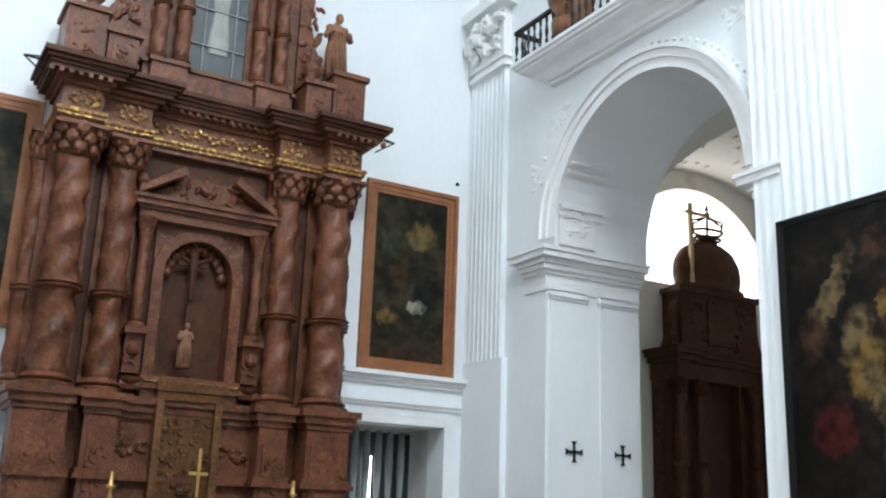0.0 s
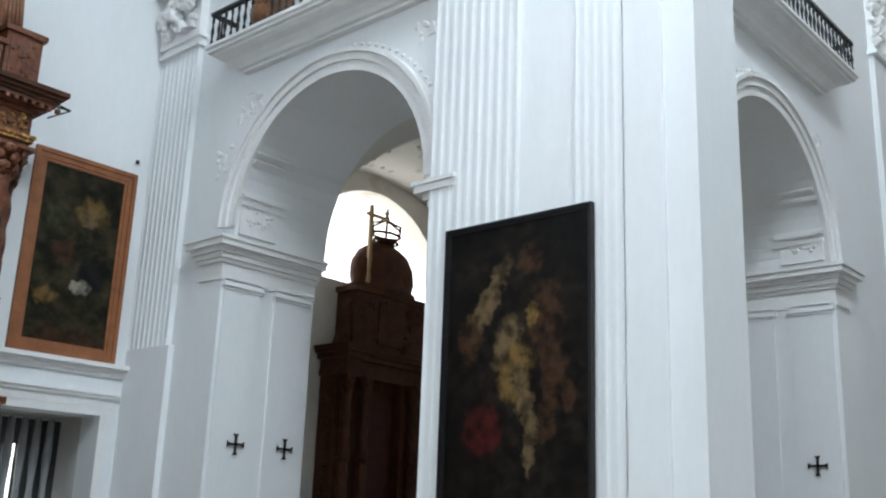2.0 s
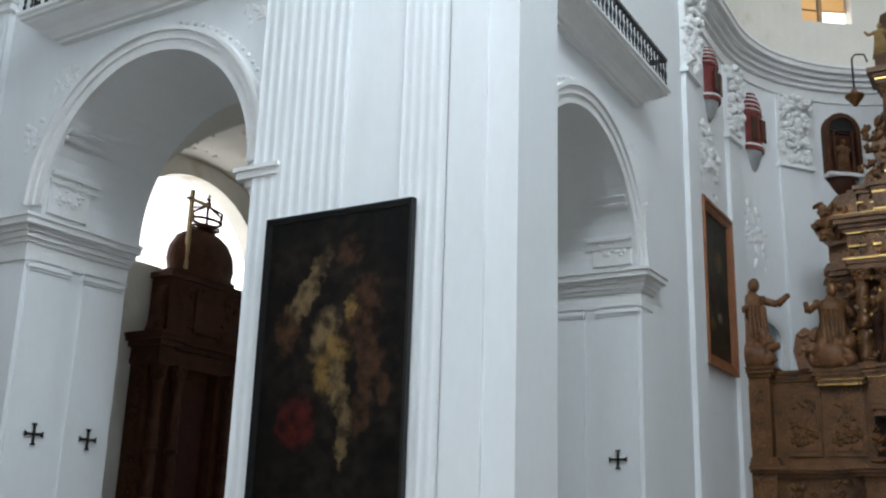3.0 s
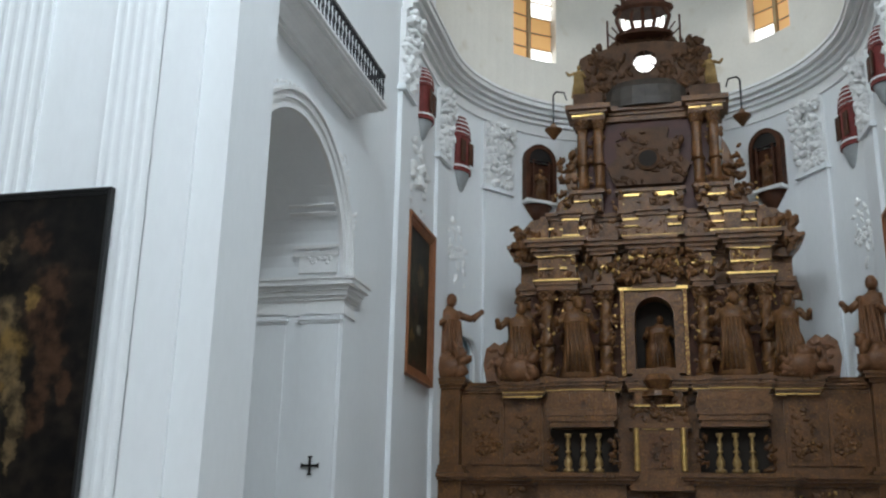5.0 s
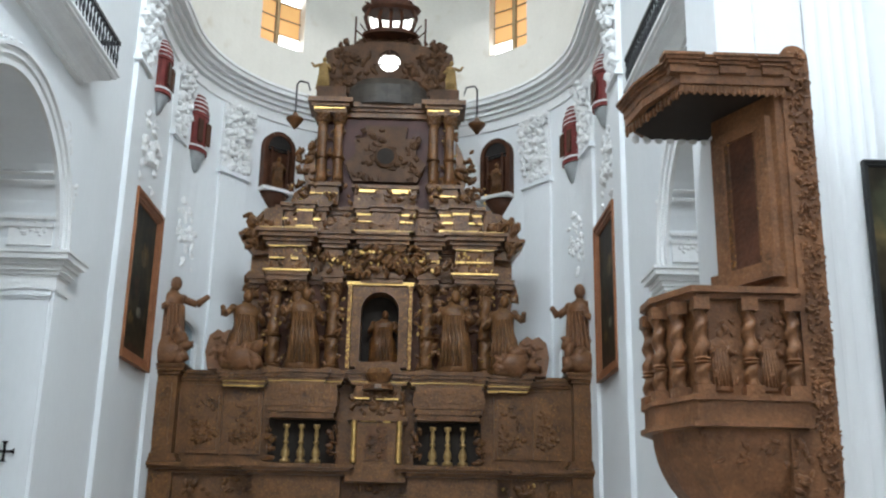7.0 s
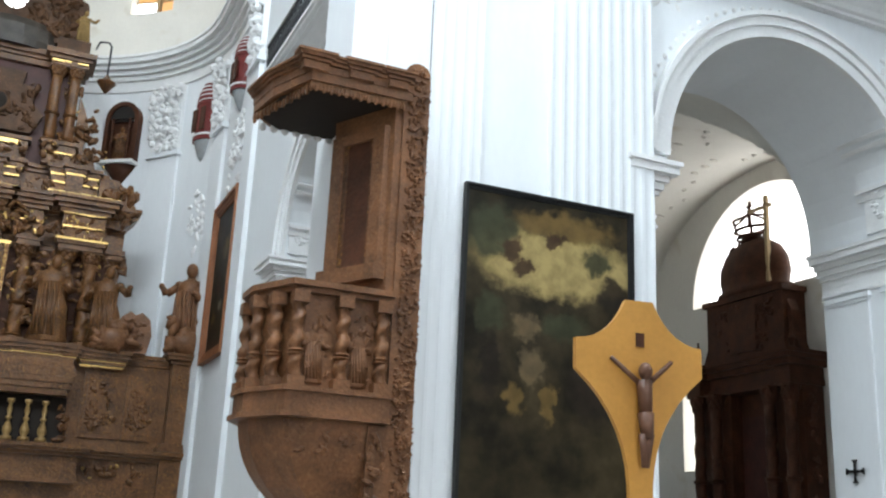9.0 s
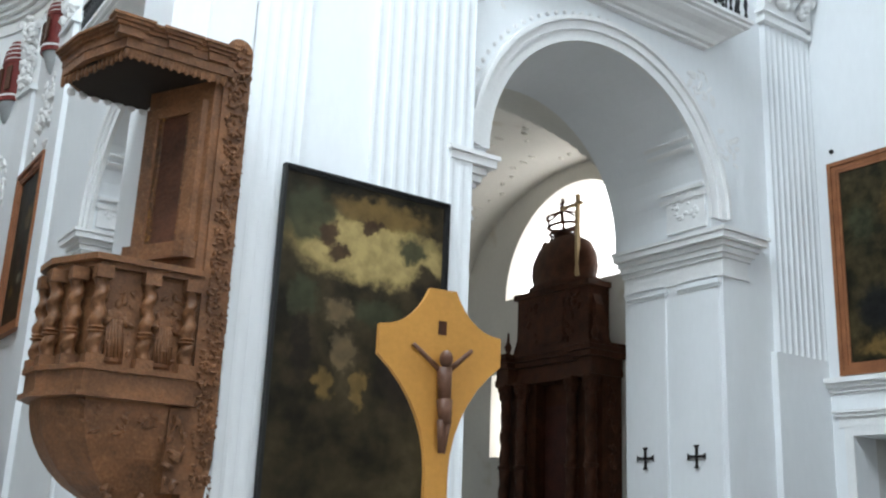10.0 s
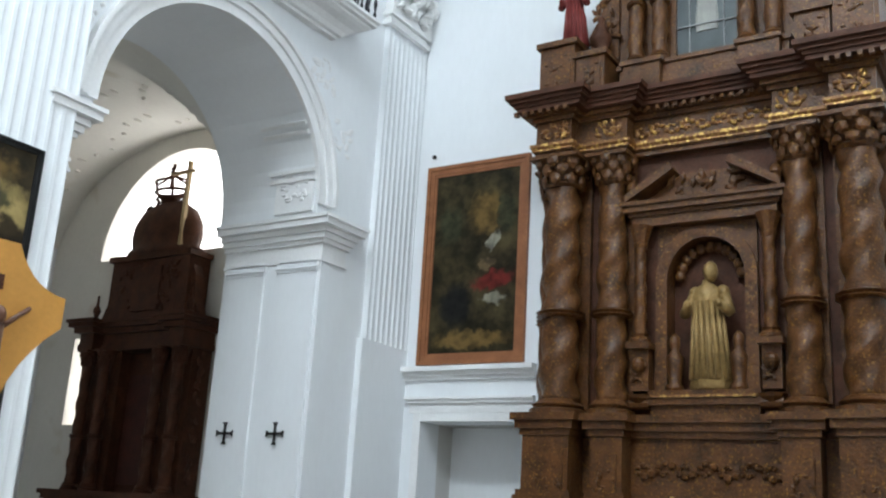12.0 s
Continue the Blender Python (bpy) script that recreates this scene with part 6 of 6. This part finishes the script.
        for v in bm.verts:
            v.co = (x + v.co.x, N + 0.05 + v.co.y * 0.35, 2.7 + v.co.z)
        part("panel_relief", bm, mat, body, "carved relief in a parapet panel", smooth=True)
        part("relief_ground", lumps(bmesh.new(), x - 0.13, x + 0.13, N + 0.045, 2.75, 3.3, 22, 0.04, int(x * 90)), mat, body)
    # bulging underside
    bm = bmesh.new()
    rings = []
    for k in range(9):
        a = k / 8
        g = math.cos(a * math.pi / 2) ** 0.38
        rings.append([bm.verts.new((bx - (bx - x) * g - 0.0, 8.95 + (y - 8.95) * (0.25 + 0.75 * g) , 2.42 - 0.85 * a)) for x, y in plan])
    for p, q in zip(rings, rings[1:]):
        for i in range(len(plan)):
            bm.faces.new((p[i], p[(i + 1) % 6], q[(i + 1) % 6], q[i]))
    bm.faces.new(rings[0])
    part("underside", bm, mat, t)
    part("underside_carving", lumps(lumps(bmesh.new(), 3.05, 3.7, N + 0.02, 2.15, 2.4, 26, 0.06, 410), 3.3, 3.8, N + 0.15, 1.6, 1.95, 20, 0.06, 411), mat, t)
    part("corbel", lumps(boxes((3.70, 3.86, N - 0.02, N + 0.1, 1.75, 2.4)), 3.72, 3.84, N - 0.03, 1.8, 2.35, 14, 0.06, 412), mat, t)
    # sounding board
    plan2 = [(bx + 0.05, N - 0.04), (3.0, N - 0.04), (2.80, N + 0.45), (2.74, F - 0.2), (2.98, F + 0.05), (bx + 0.05, F + 0.05)]
    def board(z0, z1, o):
        q = [(x - (o if i not in (0, 5) else 0), y + (-o if i < 2 else o if i > 3 else 0)) for i, (x, y) in enumerate(plan2)]
        bm = bmesh.new()
        solid(bm, [(*p, z0) for p in q], [(*p, z1) for p in q])
        return bm
    top = part("sounding_board", board(5.26, 5.34, 0.02), mat, t)
    # underside coloured near black for the shade beneath the board
    part("soffit", board(5.235, 5.262, -0.04), SHADE, top)
    for z0, z1, o in ((5.34, 5.41, 0.03), (5.41, 5.44, 0.055), (5.44, 5.465, 0.08), (5.465, 5.49, 0.10)):
        part("board_moulding", board(z0, z1, o), mat, top)
    for x, w in ((3.0, 0.11), (3.42, 0.11), (3.76, 0.09)):
        part("moulding_break", courses(bmesh.new(), [(x - w, x + w, N - 0.10, N)], [(5.345, 5.415, 0.0), (5.415, 5.445, 0.02), (5.445, 5.475, 0.045), (5.475, 5.50, 0.065)]), mat, top)
    bm = bmesh.new()
    for k in range(26):
        x = 3.0 + 0.034 * k
        ball(bm, (x, N - 0.03, 5.225), 0.034, 0.8, 0.5, 1.3 + 0.5 * (k % 2), 8, 6)
    for k in range(16):
        f_ = k / 15
        ball(bm, (3.0 - 0.26 * f_, N + (F - 0.2 - N) * f_, 5.225), 0.036, 0.6, 1, 1.3 + 0.5 * (k % 2), 8, 6)
    part("scalloped_fringe", bm, mat, top)
    bm = bmesh.new()
    for k in range(8):
        ball(bm, (2.86 + 0.11 * k, F, 5.23), 0.04, 1, 0.5, 1.1, 8, 6)
    part("scalloped_fringe", bm, STUCCO, top, "pale scalloped fringe")
    return t


pulpit()


# ---- standing crucifix in the transept ----
def standing_crucifix(m):
    t = thing("standing_crucifix", m, "yellow wooden standing cross with concave sides and a small figure", "crucifix")
    half = [(0.036, 0.0), (0.036, 0.58), (0.05, 0.75), (0.1, 0.95), (0.2, 1.15)]
    def curve(p0, p1, p2, n=7):
        return [((1 - k / n) ** 2 * p0[0] + 2 * k / n * (1 - k / n) * p1[0] + (k / n) ** 2 * p2[0], (1 - k / n) ** 2 * p0[1] + 2 * k / n * (1 - k / n) * p1[1] + (k / n) ** 2 * p2[1]) for k in range(n + 1)]
    right = [(0.06, 0.3)] + curve((0.062, 1.85), (0.075, 2.18), (0.345, 2.40)) + [(0.345, 2.545)] + curve((0.345, 2.55), (0.16, 2.56), (0.075, 2.765))
    outline = right + [(-x, z) for x, z in right[::-1]]
    part("board", slab(bmesh.new(), outline, -0.015, 0.015), YELLOW, t)
    part("foot", boxes((-0.25, 0.25, -0.25, 0.25, 0, 0.06), (-0.09, 0.09, -0.06, 0.06, 0.06, 0.5)), YELLOW, t)
    bm = bmesh.new()
    ball(bm, (0, -0.07, 2.40), 0.038, 0.9, 1, 1.2)
    rod(bm, (0, -0.055, 2.36), (0.01, -0.05, 2.2), 0.04, 8, 0.033)
    rod(bm, (0.01, -0.05, 2.2), (0.012, -0.06, 2.08), 0.04, 8, 0.03)
    rod(bm, (-0.012, -0.06, 2.1), (0.0, -0.05, 1.94), 0.022, 8, 0.015)
    rod(bm, (0.025, -0.06, 2.1), (0.008, -0.05, 1.94), 0.022, 8, 0.015)
    for d in (-1, 1):
        rod(bm, (d * 0.03, -0.05, 2.35), (d * 0.165, -0.03, 2.465), 0.015, 8, 0.011)
    part("corpus", bm, material("dark_bronze", (0.13, 0.06, 0.035), 0.45, vary=0.3, scale=12), t, "dark brown carved corpus", smooth=True)
    part("title_plate", boxes((-0.022, 0.022, -0.022, -0.014, 2.53, 2.60)), WOOD_DARK, t)
    for ob in t.children:
        if ob.name.startswith("foot"):
            continue
        for v in ob.data.vertices:
            v.co = (v.co.x * 0.81, v.co.y * 0.85, 1.6 + (v.co.z - 1.6) * 0.81 if v.co.z > 1 else v.co.z)
    return t


standing_crucifix(pose(3.27, 4.05, 0, 0, 0, -8))

# small furnishing on the gallery ledge
bas = thing("wooden_stand", pose(-10.3, 8.95, 8.55), "carved brown wooden stand behind the gallery railing", "stand")
part("bowl", lathe(bmesh.new(), [(0.1, 0), (0.28, 0.1), (0.32, 0.3), (0.22, 0.36), (0.36, 0.6), (0.38, 0.7)], (0, 0, 0), 12), WOOD_PULPIT, bas, smooth=True)
